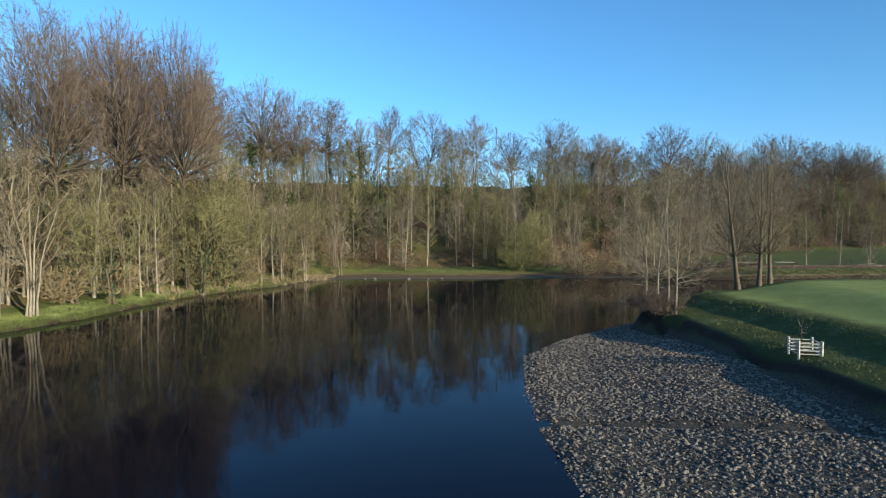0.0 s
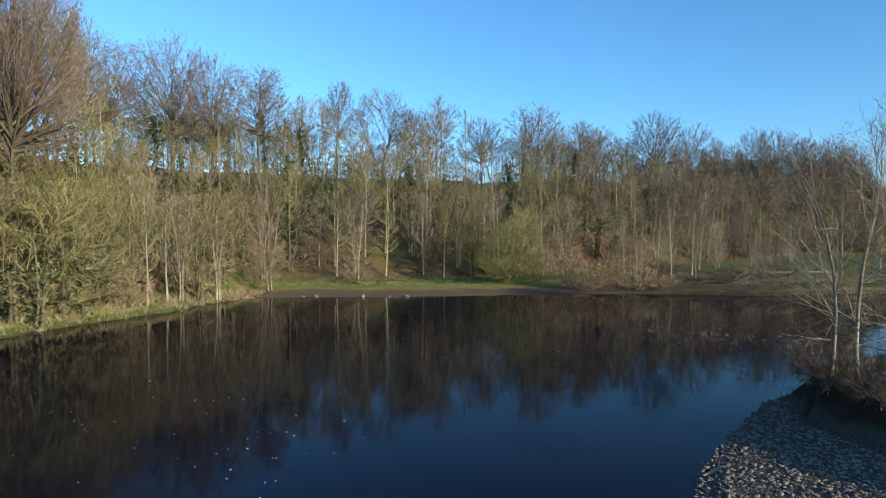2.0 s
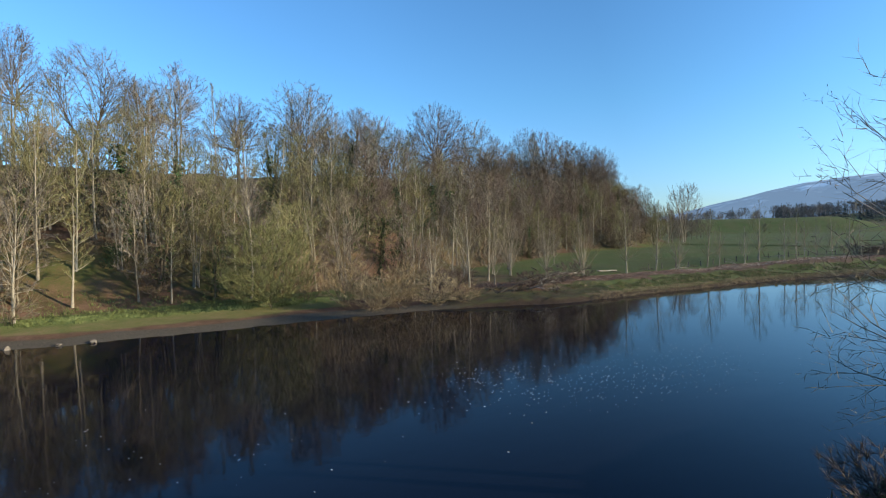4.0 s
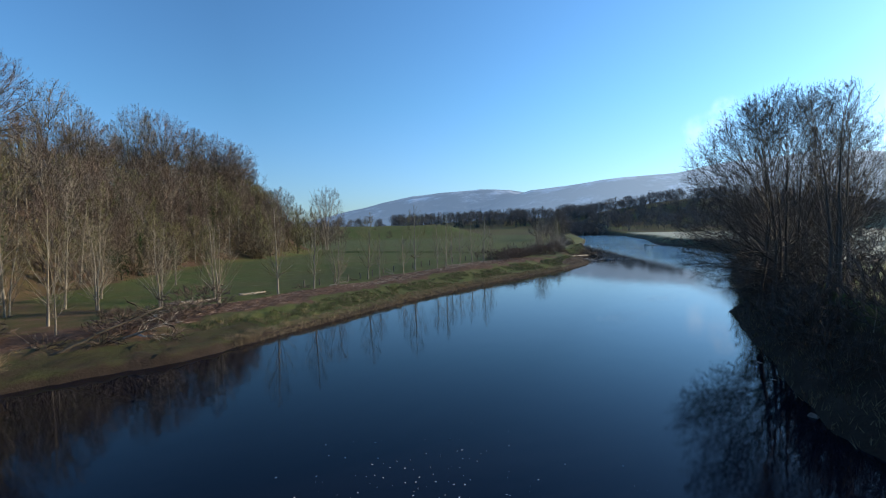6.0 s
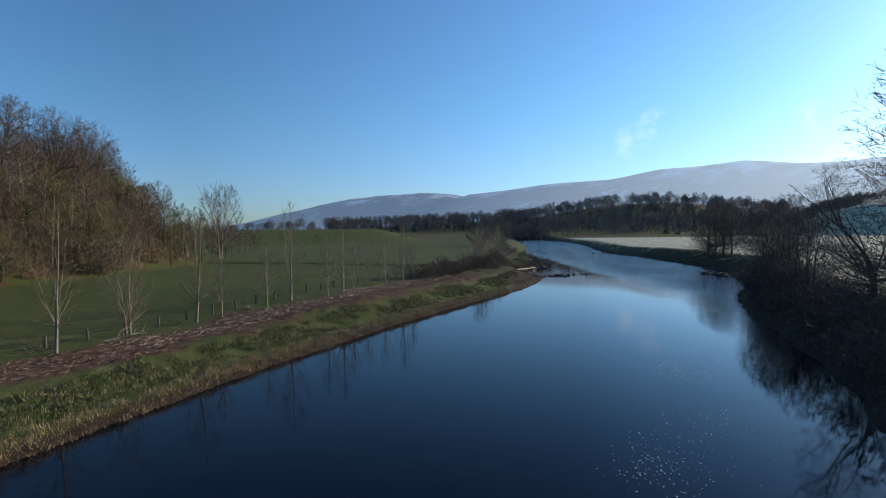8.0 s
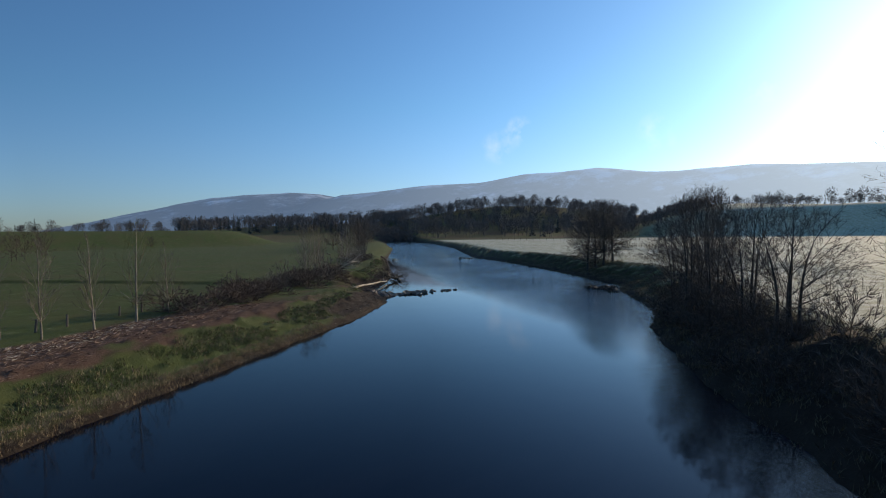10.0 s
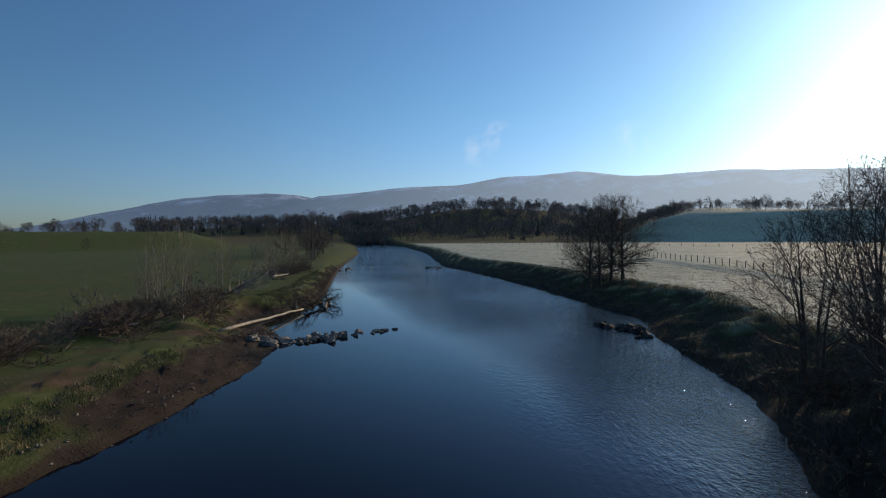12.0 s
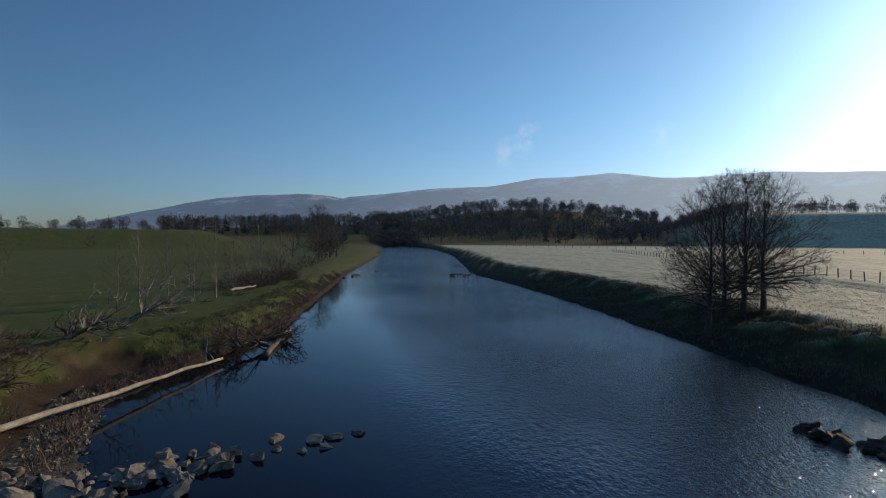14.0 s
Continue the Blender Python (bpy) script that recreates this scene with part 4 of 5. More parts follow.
for x, y, high, across, k in CREST:
    taken.append((x, y))
    up_, out_ = (high + 1.0 - height(x, y)) / 16.0, across * (1.28 if y > 85 else 1.0) / 2 / (5.0, 4.2, 3.6)[k]
    crest_spots[k].append(stand(x, y, rng.uniform(0, 360), (out_, out_ * rng.uniform(0.9, 1.1), up_)))
# lower trees between and behind them
tries = 0
while sum(map(len, crest_spots)) < 54 and tries < 9000:
    tries += 1
    x, y = rng.uniform(-72, 112), rng.uniform(20, 165)
    d = beyond_foot(x, y)
    near, back = (30, 50) if x < 55 else (18, 36)
    if not near < d < back or not free(x, y, 5.0):
        continue
    k = rng.choice((1, 2, 2))
    size = rng.uniform(0.45, 0.62) * (1.2 if x < -15 else 1.0)
    crest_spots[k].append(stand(x, y, rng.uniform(0, 360), (size * rng.uniform(0.9, 1.25), size * rng.uniform(0.9, 1.25), size)))
# slope: slimmer trees, thicker towards the water
tries = 0
while sum(map(len, spots.values())) + sum(map(len, deep_spots.values())) < 470 and tries < 80000:
    tries += 1
    x, y = rng.uniform(-70, 138), rng.uniform(18, 160)
    d = beyond_foot(x, y)
    if not -2.5 < d < (36 if x < 45 else 22) or (d < 0 and (x > 20 or rng.random() < 0.4)) or not free(x, y, (1.75 if d < 13 else 2.5) if x < 20 else 2.1):
        continue
    if d > 18 and rng.random() < 0.45:
        continue
    r = rng.random()
    if x < 25:
        k = "slim_pale" if r < 0.3 else "slim_two" if r < 0.5 else "mossy" if r < 0.75 else "ivied" if r < 0.87 else "grey"
    else:
        k = "brown" if r < 0.45 else "grey" if r < 0.65 else "slim_pale" if r < 0.82 else "mossy" if r < 0.9 else "ivied"
    size = rng.uniform(0.72, 1.08) * (0.85 if d < 5 else 1.0 + 0.22 * smooth((d - 14) / 10) * (x < 20)) * (1 - 0.08 * smooth((x - 15) / 15))
    where = spots if d < 12.5 or x > 40 and d < 16 else deep_spots
    where[k].append(stand(x, y, rng.uniform(0, 360), (size * rng.uniform(0.85, 1.2), size * rng.uniform(0.85, 1.2), size), (rng.gauss(0, 3), rng.gauss(0, 3))))
# sunlit coppice right at the water's edge, and a thin filling behind the brow
tries = edge_trees = 0
while edge_trees < 26 and tries < 4000:
    tries += 1
    x, y = rng.uniform(-33, -14), rng.uniform(33, 67)
    if -2.5 < beyond_foot(x, y) < 3.0 and float(land(np.array([x]), np.array([y]))[0][0]) > 0.3 and free(x, y, 1.15):
        edge_trees += 1
        size = rng.uniform(0.75, 1.05)
        spots[rng.choice(("mossy", "slim_two", "slim_pale", "mossy"))].append(stand(x, y, rng.uniform(0, 360), (size * 1.1, size * 1.1, size), (rng.gauss(0, 4), rng.gauss(0, 4))))
tries = behind = 0
while behind < 60 and tries < 6000:
    tries += 1
    x, y = rng.uniform(-60, 70), rng.uniform(40, 150)
    if 26 < beyond_foot(x, y) < 46 and free(x, y, 2.4):
        behind += 1
        size = rng.uniform(0.55, 0.8)
        deep_spots[rng.choice(("grey", "slim_two", "brown", "slim_pale"))].append(stand(x, y, rng.uniform(0, 360), (size * 1.25, size * 1.25, size)))


def joined(name, mesh, spots_, label):
    """One mesh of many copies, for trees too deep in the wood to count."""
    n_ = len(mesh.vertices)
    co = np.empty(n_ * 3)
    mesh.vertices.foreach_get("co", co)
    co = np.c_[co.reshape(-1, 3), np.ones(n_)]
    faces = [tuple(f.vertices) for f in mesh.polygons]
    verts = np.concatenate([(co @ np.array(m).T)[:, :3] for m in spots_])
    all_faces = [tuple(i + k * n_ for i in f) for k in range(len(spots_)) for f in faces]
    return tagged(new(name, mesh_of(name, verts.tolist(), all_faces, mesh.materials[0])), label, "wood", kind="stuff")


tries = added = 0
while added < 80 and tries < 20000:
    tries += 1
    x, y = rng.uniform(58, 138), rng.uniform(100, 175)
    d = beyond_foot(x, y)
    if 0 < d < 26 and free(x, y, 1.5):
        added += 1
        size = rng.uniform(0.75, 1.05) * (0.8 if d < 4 else 1.0)
        deep_spots[rng.choice(("brown", "brown", "grey", "mossy"))].append(stand(x, y, rng.uniform(0, 360), (size * 1.15, size * 1.15, size)))
for i in range(24):
    spots["brown"].append(stand(112 + i * 4 + 5 * math.sin(i * 3), 151 + 3 * math.sin(i * 5) + i * 1.4, i * 47, 0.5 + 0.25 * abs(math.sin(i * 2))))
for k, (proto, label) in WOOD_KINDS.items():
    for part_ in proto.children:
        if deep_spots[k]:
            joined("deep_woodland_" + {"trunk": "trunks", "crown": "crowns", "ivy": "ivy"}[part_.name.split(".")[0]], part_.data, deep_spots[k],
                   "bare trees deep in the wood, too many to count")
    spread_out(proto, spots[k], label, "tree", "woodland trees")
for (proto, label), where in zip(CREST_KINDS, crest_spots):
    spread_out(proto, where, label, "tree", "crest trees")


def leafy_shrub(name, seed, tall, wide, leaves, material):
    s = Shape(seed)
    r = s.rng
    lobes = [(Vector((r.uniform(-0.5, 0.5) * wide, r.uniform(-0.5, 0.5) * wide, r.uniform(0.25, 0.85) * tall)), r.uniform(0.25, 0.5) * wide) for _ in range(9)]
    for _ in range(leaves):
        c, q = r.choice(lobes)
        o = Vector((r.gauss(0, 1), r.gauss(0, 1), r.gauss(0, 0.8))).normalized() * q * (0.55 + 0.5 * r.random())
        if c.z + o.z > 0.05:
            s.leaf(c + o, r.uniform(0.05, 0.13))
    t = Shape(seed + 1)
    for c, q in lobes:
        t.tube(bent(t.rng, Vector((0, 0, -0.1)), c, c.length, 4, 0.06, 0.02), [0.05, 0.04, 0.03, 0.02, 0.01], 4)
    root = new(name)
    piece("leaf_mass", s.mesh("leaf_mass", material), root)
    piece("stem", t.mesh("stem", BARK_BROWN), root)
    return root


holly = leafy_shrub("evergreen_shrub", 5, 4.2, 3.0, 1500, IVY)
holly_spots = []
while len(holly_spots) < 22:
    x, y = rng.uniform(-55, 60), rng.uniform(25, 125)
    d = beyond_foot(x, y)
    if 0.5 < d < 30:
        s_ = rng.uniform(0.45, 1.1)
        holly_spots.append(stand(x, y, rng.uniform(0, 360), (s_, s_, s_ * rng.uniform(0.8, 1.4))))
spread_out(holly, holly_spots, "dark evergreen holly bush in the woodland", "shrub", "evergreen shrubs")

under = bare_tree("undergrowth_bush", 8, 2.6, 0.03, 7, 0.06, 1.5, 110, 9, 0.45, 0.03, BARK_BROWN, TWIG_TAN, foot=0.3)
under_spots = []
while len(under_spots) < 220:
    x, y = rng.uniform(-55, 110) if len(under_spots) < 140 else rng.uniform(45, 112), rng.uniform(15, 150)
    d = beyond_foot(x, y)
    if -2.0 < d < 30 and (x < 22 or d > 0) and not (2 < x < 30 and d < 3) and rng.random() < (1.0 if d < 5 else 0.5):
        s_ = rng.uniform(0.8, 2.0) * (1.3 if d > 14 else 1)
        under_spots.append(stand(x, y, rng.uniform(0, 360), (s_ * 1.1, s_ * 1.1, s_)))
spread_out(under, under_spots, "tangled bare brown undergrowth at the wood edge", "bush", "undergrowth")

# willows and reeds on the bay's shore
willow = bare_tree("willow_bush", 9, 6.2, 0.05, 12, 0.04, 3.3, 1000, 16, 0.6, 0.022, BARK_BROWN, TWIG_WILLOW, foot=0.6)
tagged(willow, "rounded yellow-green willow bush on the shore", "bush")
willow.matrix_basis = stand(12.0, 76.0, 30, (1.2, 1.0, 1.12))
tan_willow = bare_tree("osier_bush", 10, 4.4, 0.03, 10, 0.04, 2.1, 260, 14, 0.6, 0.022, BARK_BROWN, TWIG_OSIER, foot=0.4)
spread_out(tan_willow, [stand(17.5, 73.6, 0, 1.0), stand(21.0, 72.4, 80, (1.05, 1.0, 0.85)), stand(-27.6, 32.5, 150, (0.6, 0.8, 0.75)), stand(24.3, 71.9, 150, (1.0, 0.9, 0.7)),
                        stand(15.2, 77.5, 220, 1.05), stand(26.6, 71.6, 10, (0.9, 0.8, 0.45)), stand(19.2, 72.3, 300, (0.9, 0.8, 0.7)), stand(22.8, 74.6, 30, 0.9),
                        stand(-20.0, 60.5, 30, 0.8), stand(-23.5, 55.0, 130, 0.7), stand(-26.0, 46.0, 230, 0.8), stand(-27.5, 41.0, 30, 0.75), stand(-17.5, 66.5, 80, 0.8)],
           "tan leafless osier bush at the water's edge", "bush", "osier bushes")
dark_bush = bare_tree("thicket_bush", 13, 6.3, 0.045, 9, 0.08, 2.6, 300, 10, 0.6, 0.026, BARK_BROWN, TWIG_RUST, foot=0.5)
spread_out(dark_bush, [stand(19.0, 79.5, 0, 1.0), stand(-8.5, 80.0, 60, 0.8), stand(-13.5, 73.5, 100, 0.75), stand(4.0, 82.0, 10, 0.8), stand(27.5, 84.0, 100, 0.9)], "dense brown twiggy thicket beside the bay", "bush", "thickets")

# ---- young trees on the north bank ----
sapling_a = grown_tree("young_tree", 101, 7.2, 0.085, 1.6, BARK_PALE, TWIG_OLIVE, 0.2, 0.92, 0.45, 18, 4, 4, 3, 52, 20, 0.06, 0.011)
sapling_b = grown_tree("young_tree", 103, 6.4, 0.07, 1.7, BARK_PALE, TWIG_TAN, 0.16, 0.9, 0.5, 20, 4, 4, 3, 48, 18, 0.06, 0.011, stems=2, foot=0.05, splay=0.35)
sapling_c = grown_tree("young_tree", 107, 5.2, 0.06, 1.2, BARK_PALE, TWIG_GREY, 0.22, 0.92, 0.45, 16, 4, 4, 2, 50, 20, 0.06, 0.011)
ROW = [(42.6, 80.8, 1), (46.0, 78.7, 1), (52.7, 79.0, 0), (57.3, 78.8, 0), (62.4, 79.9, 1), (67.2, 79.4, 0), (69.5, 79.3, 2), (73.5, 78.5, 2),
       (77.2, 79.0, 0), (80.5, 77.5, 2), (82.8, 77.3, 0), (86.0, 78.0, 2), (89.0, 78.1, 2), (92.3, 77.6, 2), (95.3, 77.0, 0), (99.4, 77.4, 2), (27.5, 83.0, 0),
       (30.6, 84.7, 1), (30.0, 79.6, 0), (29.7, 75.6, 0), (39.5, 87.1, 0), (39.9, 83.9, 1), (48.9, 89.1, 2), (49.2, 82.8, 0), (34.5, 80.0, 0), (35.5, 86.5, 1),
       (26.0, 76.0, 2), (44.5, 91.0, 1), (55.0, 95.0, 2), (33.0, 76.5, 2), (155.2, 86.2, 0), (162.6, 88.6, 2), (158.8, 83.4, 2), (161.9, 83.1, 0), (167.0, 84.1, 1), (173.0, 87.5, 2), (182.3, 90.6, 1), (182.5, 88.8, 0), (129.2, 78.2, 1), (133.6, 78.9, 1), (126.4, 77.4, 2), (187.0, 88.2, 2), (198.0, 93.0, 0), (207.9, 96.4, 1), (191.0, 90.5, 1), (150.5, 84.5, 2)]
row_spots = [[], [], []]
for x, y, k in ROW:
    s_ = rng.uniform(0.88, 1.12)
    row_spots[k].append(stand(x, y, rng.uniform(0, 360), (s_, s_, s_), (rng.gauss(0, 1.5), rng.gauss(0, 1.5))))
for proto, where in zip((sapling_a, sapling_b, sapling_c), row_spots):
    spread_out(proto, where, "slim bare young tree planted along the river bank", "tree", "young bank trees")

# ---- trees on the south bank ----
alder_a = grown_tree("alder_tree", 201, 12.8, 0.115, 5.7, BARK_DARK, TWIG_DARK, 0.05, 0.8, 0.34, 160, 8, 8, 4, 98, 26, 0.0, 0.013, stems=9, foot=1.2, splay=0.5, span=0.75, angle=34)
tagged(alder_a, "large dark multi-stemmed alder leaning over the river", "tree", "south bank trees")
alder_a.matrix_basis = stand(53.0, 41.0, 20, (1.0, 1.0, 0.95))
alder_b = grown_tree("alder_tree", 211, 12.0, 0.13, 2.7, BARK_DARK, TWIG_DARK, 0.16, 0.9, 0.5, 40, 6, 6, 4, 60, 16, 0.05, 0.013, stems=4, foot=0.4)
spread_out(alder_b, [stand(46.3, 39.4, 0, 0.8), stand(111.5, 36.0, 90, (1.0, 1.0, 0.8)), stand(64.0, 37.5, 200, 0.85)],
           "tall slender dark alder stems on the bank", "tree", "south bank trees")
alder_c = grown_tree("alder_tree", 223, 11.1, 0.21, 4.4, BARK_DARK, TWIG_DARK, 0.1, 0.86, 0.33, 40, 7, 7, 4, 100, 22, -0.01, 0.013, angle=42)
spread_out(alder_c, [stand(154.8, 40.6, 10, 0.94), stand(155.6, 39.2, 130, 1.0), stand(155.8, 37.9, 40, 0.97), stand(156.0, 36.4, 250, 0.92), stand(249.0, 106.0, 60, (1.35, 1.35, 1.3)),
                     stand(262.0, 110.0, 160, (1.2, 1.2, 1.1)), stand(274.0, 112.0, 200, (1.2, 1.2, 1.0))],
           "dark bare alder with low spreading branches", "tree", "south bank trees")
alder_d = grown_tree("alder_tree", 233, 9.6, 0.13, 3.4, BARK_DARK, TWIG_DARK, 0.1, 0.86, 0.55, 40, 6, 6, 4, 96, 34, 0.01, 0.015, stems=4, foot=0.5, span=0.7)
spread_out(alder_d, [stand(103.8, 39.4, 0, 0.9), stand(107.0, 38.0, 140, 0.92), stand(112.0, 38.2, 300, 0.85), stand(90.5, 39.0, 80, (0.85, 0.85, 0.7)), stand(95.0, 39.2, 200, (0.85, 0.85, 0.75)), stand(99.2, 39.4, 20, 0.82)],
           "low dense dark alder on the shaded bank", "tree", "south bank trees")
oak = grown_tree("oak_tree", 241, 10.5, 0.24, 4.9, BARK_DARK, TWIG_DARK, 0.16, 0.62, 0.5, 24, 8, 7, 4, 82, 20, 0.04, 0.014, stems=2, foot=0.2, angle=46)
tagged(oak, "crooked bare oak with wide gnarled limbs", "tree", "south bank trees")
oak.matrix_basis = stand(76.0, 38.6, 70, (1.0, 1.0, 0.8))
point_tree = grown_tree("alder_tree", 251, 8.6, 0.085, 3.0, BARK_PALE, TWIG_TAN, 0.16, 0.92, 0.42, 34, 6, 5, 3, 98, 40, 0.0, 0.009, stems=2, foot=0.35, splay=0.45)
spread_out(point_tree, [stand(13.4, 33.3, 0, (1, 1, 0.95)), stand(13.8, 31.2, 120, (0.95, 0.95, 1.02))],
           "bare alder with pale stems on the river point", "tree", "point trees")
lean_tree = grown_tree("ash_tree", 263, 9.6, 0.15, 2.7, BARK_BROWN, TWIG_TAN, 0.24, 0.85, 0.5, 24, 6, 5, 4, 66, 16, 0.06, 0.01)
spread_out(lean_tree, [stand(19.3, 34.5, 0, 0.96, (0, -6)), stand(20.8, 34.9, 120, 0.93), stand(21.7, 35.2, 230, 0.9)],
           "tall bare ash at the edge of the meadow", "tree", "meadow edge trees")
scrub = bare_tree("bank_scrub", 17, 2.2, 0.025, 7, 0.04, 1.4, 100, 9, 0.36, 0.022, BARK_DARK, TWIG_DARK, foot=0.3, upright=0.9)
scrub_spots = []
for x in (36, 39, 42, 45, 48, 51, 55, 58, 61, 64, 67, 70, 73, 77, 80, 84, 88, 91, 94, 97, 100, 103, 106, 109, 112):
    for _ in range(4):
        xx, s_ = x + rng.uniform(-1.8, 1.8), rng.uniform(0.6, 1.4)
        edge_y = np.interp(xx, [p[0] for p in SOUTH[::-1] if p[0] > 20], [p[1] for p in SOUTH[::-1] if p[0] > 20])
        scrub_spots.append(stand(xx, edge_y - rng.uniform(0.6, 4.5), rng.uniform(0, 360), (s_, s_, s_ * rng.uniform(0.7, 1.2))))
spread_out(scrub, scrub_spots, "dark bare scrub on the shaded river bank", "bush", "bank scrub")
point_scrub = bare_tree("point_bramble", 19, 1.6, 0.03, 8, 0.02, 1.6, 140, 14, 0.42, 0.016, BARK_BROWN, TWIG_RUST, foot=0.5, upright=0.8)
spread_out(point_scrub, [stand(13.4, 33.9, 0, 0.9), stand(14.0, 31.8, 90, 0.8), stand(14.6, 35.6, 200, 0.9), stand(16.6, 37.0, 10, 0.7), stand(13.2, 32.4, 40, 0.8), stand(13.3, 30.6, 0, 0.7), stand(12.9, 33.2, 0, 0.75), stand(13.0, 31.6, 70, 0.7)],
           "reddish bramble tangle hanging over the bank", "bush", "point brambles")
pale_scrub = bare_tree("hawthorn_bush", 29, 4.2, 0.035, 7, 0.06, 1.8, 170, 10, 0.42, 0.02, BARK_PALE, TWIG_GREY, foot=0.3)
spread_out(pale_scrub, [stand(39.2, 39.2, 0, 0.95), stand(87.0, 39.0, 60, 0.8), stand(95.0, 39.5, 60, 0.9), stand(100.0, 39.6, 160, 0.8)], "pale-stemmed hawthorn bush on the bank", "bush", "hawthorns")

thick = bare_tree("bramble_thicket", 43, 1.9, 0.05, 1, 0.02, 1.9, 170, 12, 0.45, 0.022, BARK_BROWN, TWIG_RUST, lead=0.3, upright=0.8)
thick_spots = []
for x0, x1, y0, y1, n_ in ((116, 133, 74.0, 78.0, 13), (108, 117, 76.5, 79.0, 6), (168, 188, 84.5, 89.0, 10), (27, 44, 72.5, 79.0, 9), (98, 116, 74.5, 78.5, 12)):
    for _ in range(n_):
        s_ = rng.uniform(0.5, 1.1)
        thick_spots.append(stand(rng.uniform(x0, x1), rng.uniform(y0, y1), rng.uniform(0, 360), (s_ * 1.2, s_ * 1.2, s_)))
spread_out(thick, thick_spots, "reddish-brown leafless bramble thicket on the bank", "bush", "bramble thickets")

# ---- lone trees over the north meadow ----
birch = grown_tree("birch_tree", 301, 17.0, 0.22, 4.8, BARK_PALE, TWIG_GREY, 0.2, 0.9, 0.5, 28, 8, 7, 4, 62, 18, 0.02, 0.034, stems=2, foot=0.2)
tagged(birch, "tall bare birch beyond the meadow", "tree", "meadow trees")
birch.matrix_basis = stand(136.5, 139.5)
round_tree = grown_tree("meadow_tree", 311, 11.0, 0.25, 4.8, BARK_BROWN, TWIG_DARK, 0.2, 0.6, 0.45, 12, 5, 5, 3, 80, 12, 0.05, 0.06)
spread_out(round_tree, [stand(408, 299, 0, 1.1), stand(395, 322, 90, 0.7), stand(425, 350, 40, 0.7), stand(330, 330, 90, 0.9), stand(340, 345, 10, 0.8), stand(317, 352, 50, 0.9),
                        stand(330, 240, 50, 0.55), stand(143, 146, 10, 0.75), stand(150, 150, 100, 0.65), stand(128, 141, 200, 0.7), stand(290, 330, 10, 0.9), stand(270, 122, 30, 0.9)],
           "dark rounded bare tree in the meadow", "tree", "meadow trees")
shrub_far = bare_tree("bank_thorn", 31, 3.2, 0.035, 6, 0.04, 1.8, 110, 9, 0.48, 0.035, BARK_BROWN, TWIG_GREY, foot=0.3)
spread_out(shrub_far, [stand(x, y, i * 50, 0.6 + 0.5 * ((i * 37) % 10) / 10) for i, (x, y) in enumerate(
    [(117, 76.5), (121, 78), (124.5, 75), (128, 78.5), (131.5, 76.5), (176, 86), (181, 87), (186, 88), (192, 90), (199, 91), (206, 93), (214, 95), (222, 97), (230, 99), (240, 102), (108, 77), (112, 75.5)])],
    "bare thorn bush along the river bank", "bush", "bank thorns")


# ---- far woods ----
def far_wood(name, seed, trees, label):
    """Woods too far off to count: each tree a ragged crown of slivers, conifers as tiered spires."""
    s, c = Shape(seed), Shape(seed + 1)
    for x, y, tall, conifer in trees:
        z = height(x, y) - 0.5
        if conifer:
            for k in range(70):
                f = s.rng.random()
                a = s.rng.uniform(0, 6.283)
                d = Vector((math.cos(a), math.sin(a), -0.35))
                c.sliver(Vector((x, y, z + tall * f)), d, tall * 0.24 * (1.05 - f), tall * 0.06)
            c.sliver(Vector((x, y, z)), Vector((0, 0, 1)), tall * 1.05, 0.9)
        else:
            s.sliver(Vector((x, y, z)), Vector((0, 0, 1)), tall * 0.75, 0.6)
            for k in range(200):
                o = Vector((s.rng.gauss(0, 1), s.rng.gauss(0, 1), s.rng.gauss(0, 1))).normalized()
                p = Vector((x, y, z + tall * 0.56)) + Vector((o.x * 0.28, o.y * 0.28, o.z * 0.36)) * tall * s.rng.random() ** 0.4 * 0.95
                s.sliver(p, (o + Vector((0, 0, 0.7))).normalized(), tall * 0.085, tall * 0.034)
    if s.v:
        tagged(new(name, s.mesh(name, FAR_DECID)), label, "wood", kind="stuff")
    if c.v:
        tagged(new(name, c.mesh(name, FAR_CONIFER)), "dark distant conifer plantation", "wood", kind="stuff")


def belt(seed, lo, hi, near, far, count, tall, conifers):
    r, out = random.Random(seed), []
    while len(out) < count:
        b, q = r.uniform(lo, hi), r.uniform(near, far)
        out.append((100 + q * math.sin(radians(b)), 50 + q * math.cos(radians(b)), tall * r.uniform(0.7, 1.15), r.random() < conifers))
    return out


far_wood("far_woods", 401, belt(1, 74, 102, 480, 940, 640, 18, 0.06), "dense bare woods on the far valley side")
far_wood("far_woods", 411, belt(2, 55, 78, 560, 760, 380, 16, 0.35), "distant mixed woods beyond the meadow")
far_wood("far_woods", 421, belt(3, 99, 108, 520, 700, 120, 15, 0.02) + belt(6, 106, 128, 520, 580, 26, 15, 0.0) + belt(7, 104, 132, 700, 980, 150, 14, 0.05), "hazy bare trees above frosty fields")
far_wood("far_woods", 431, belt(4, 40, 58, 620, 900, 160, 14, 0.1), "distant hedgerow trees past the meadow")
far_wood("far_woods", 451, [(270 + i * 11 + 4 * math.sin(i * 3), 112 + i * 3.6 + 3 * math.sin(i * 5), 9 + 4 * abs(math.sin(i * 2)), False) for i in range(24)], "bare trees along the far river bank")


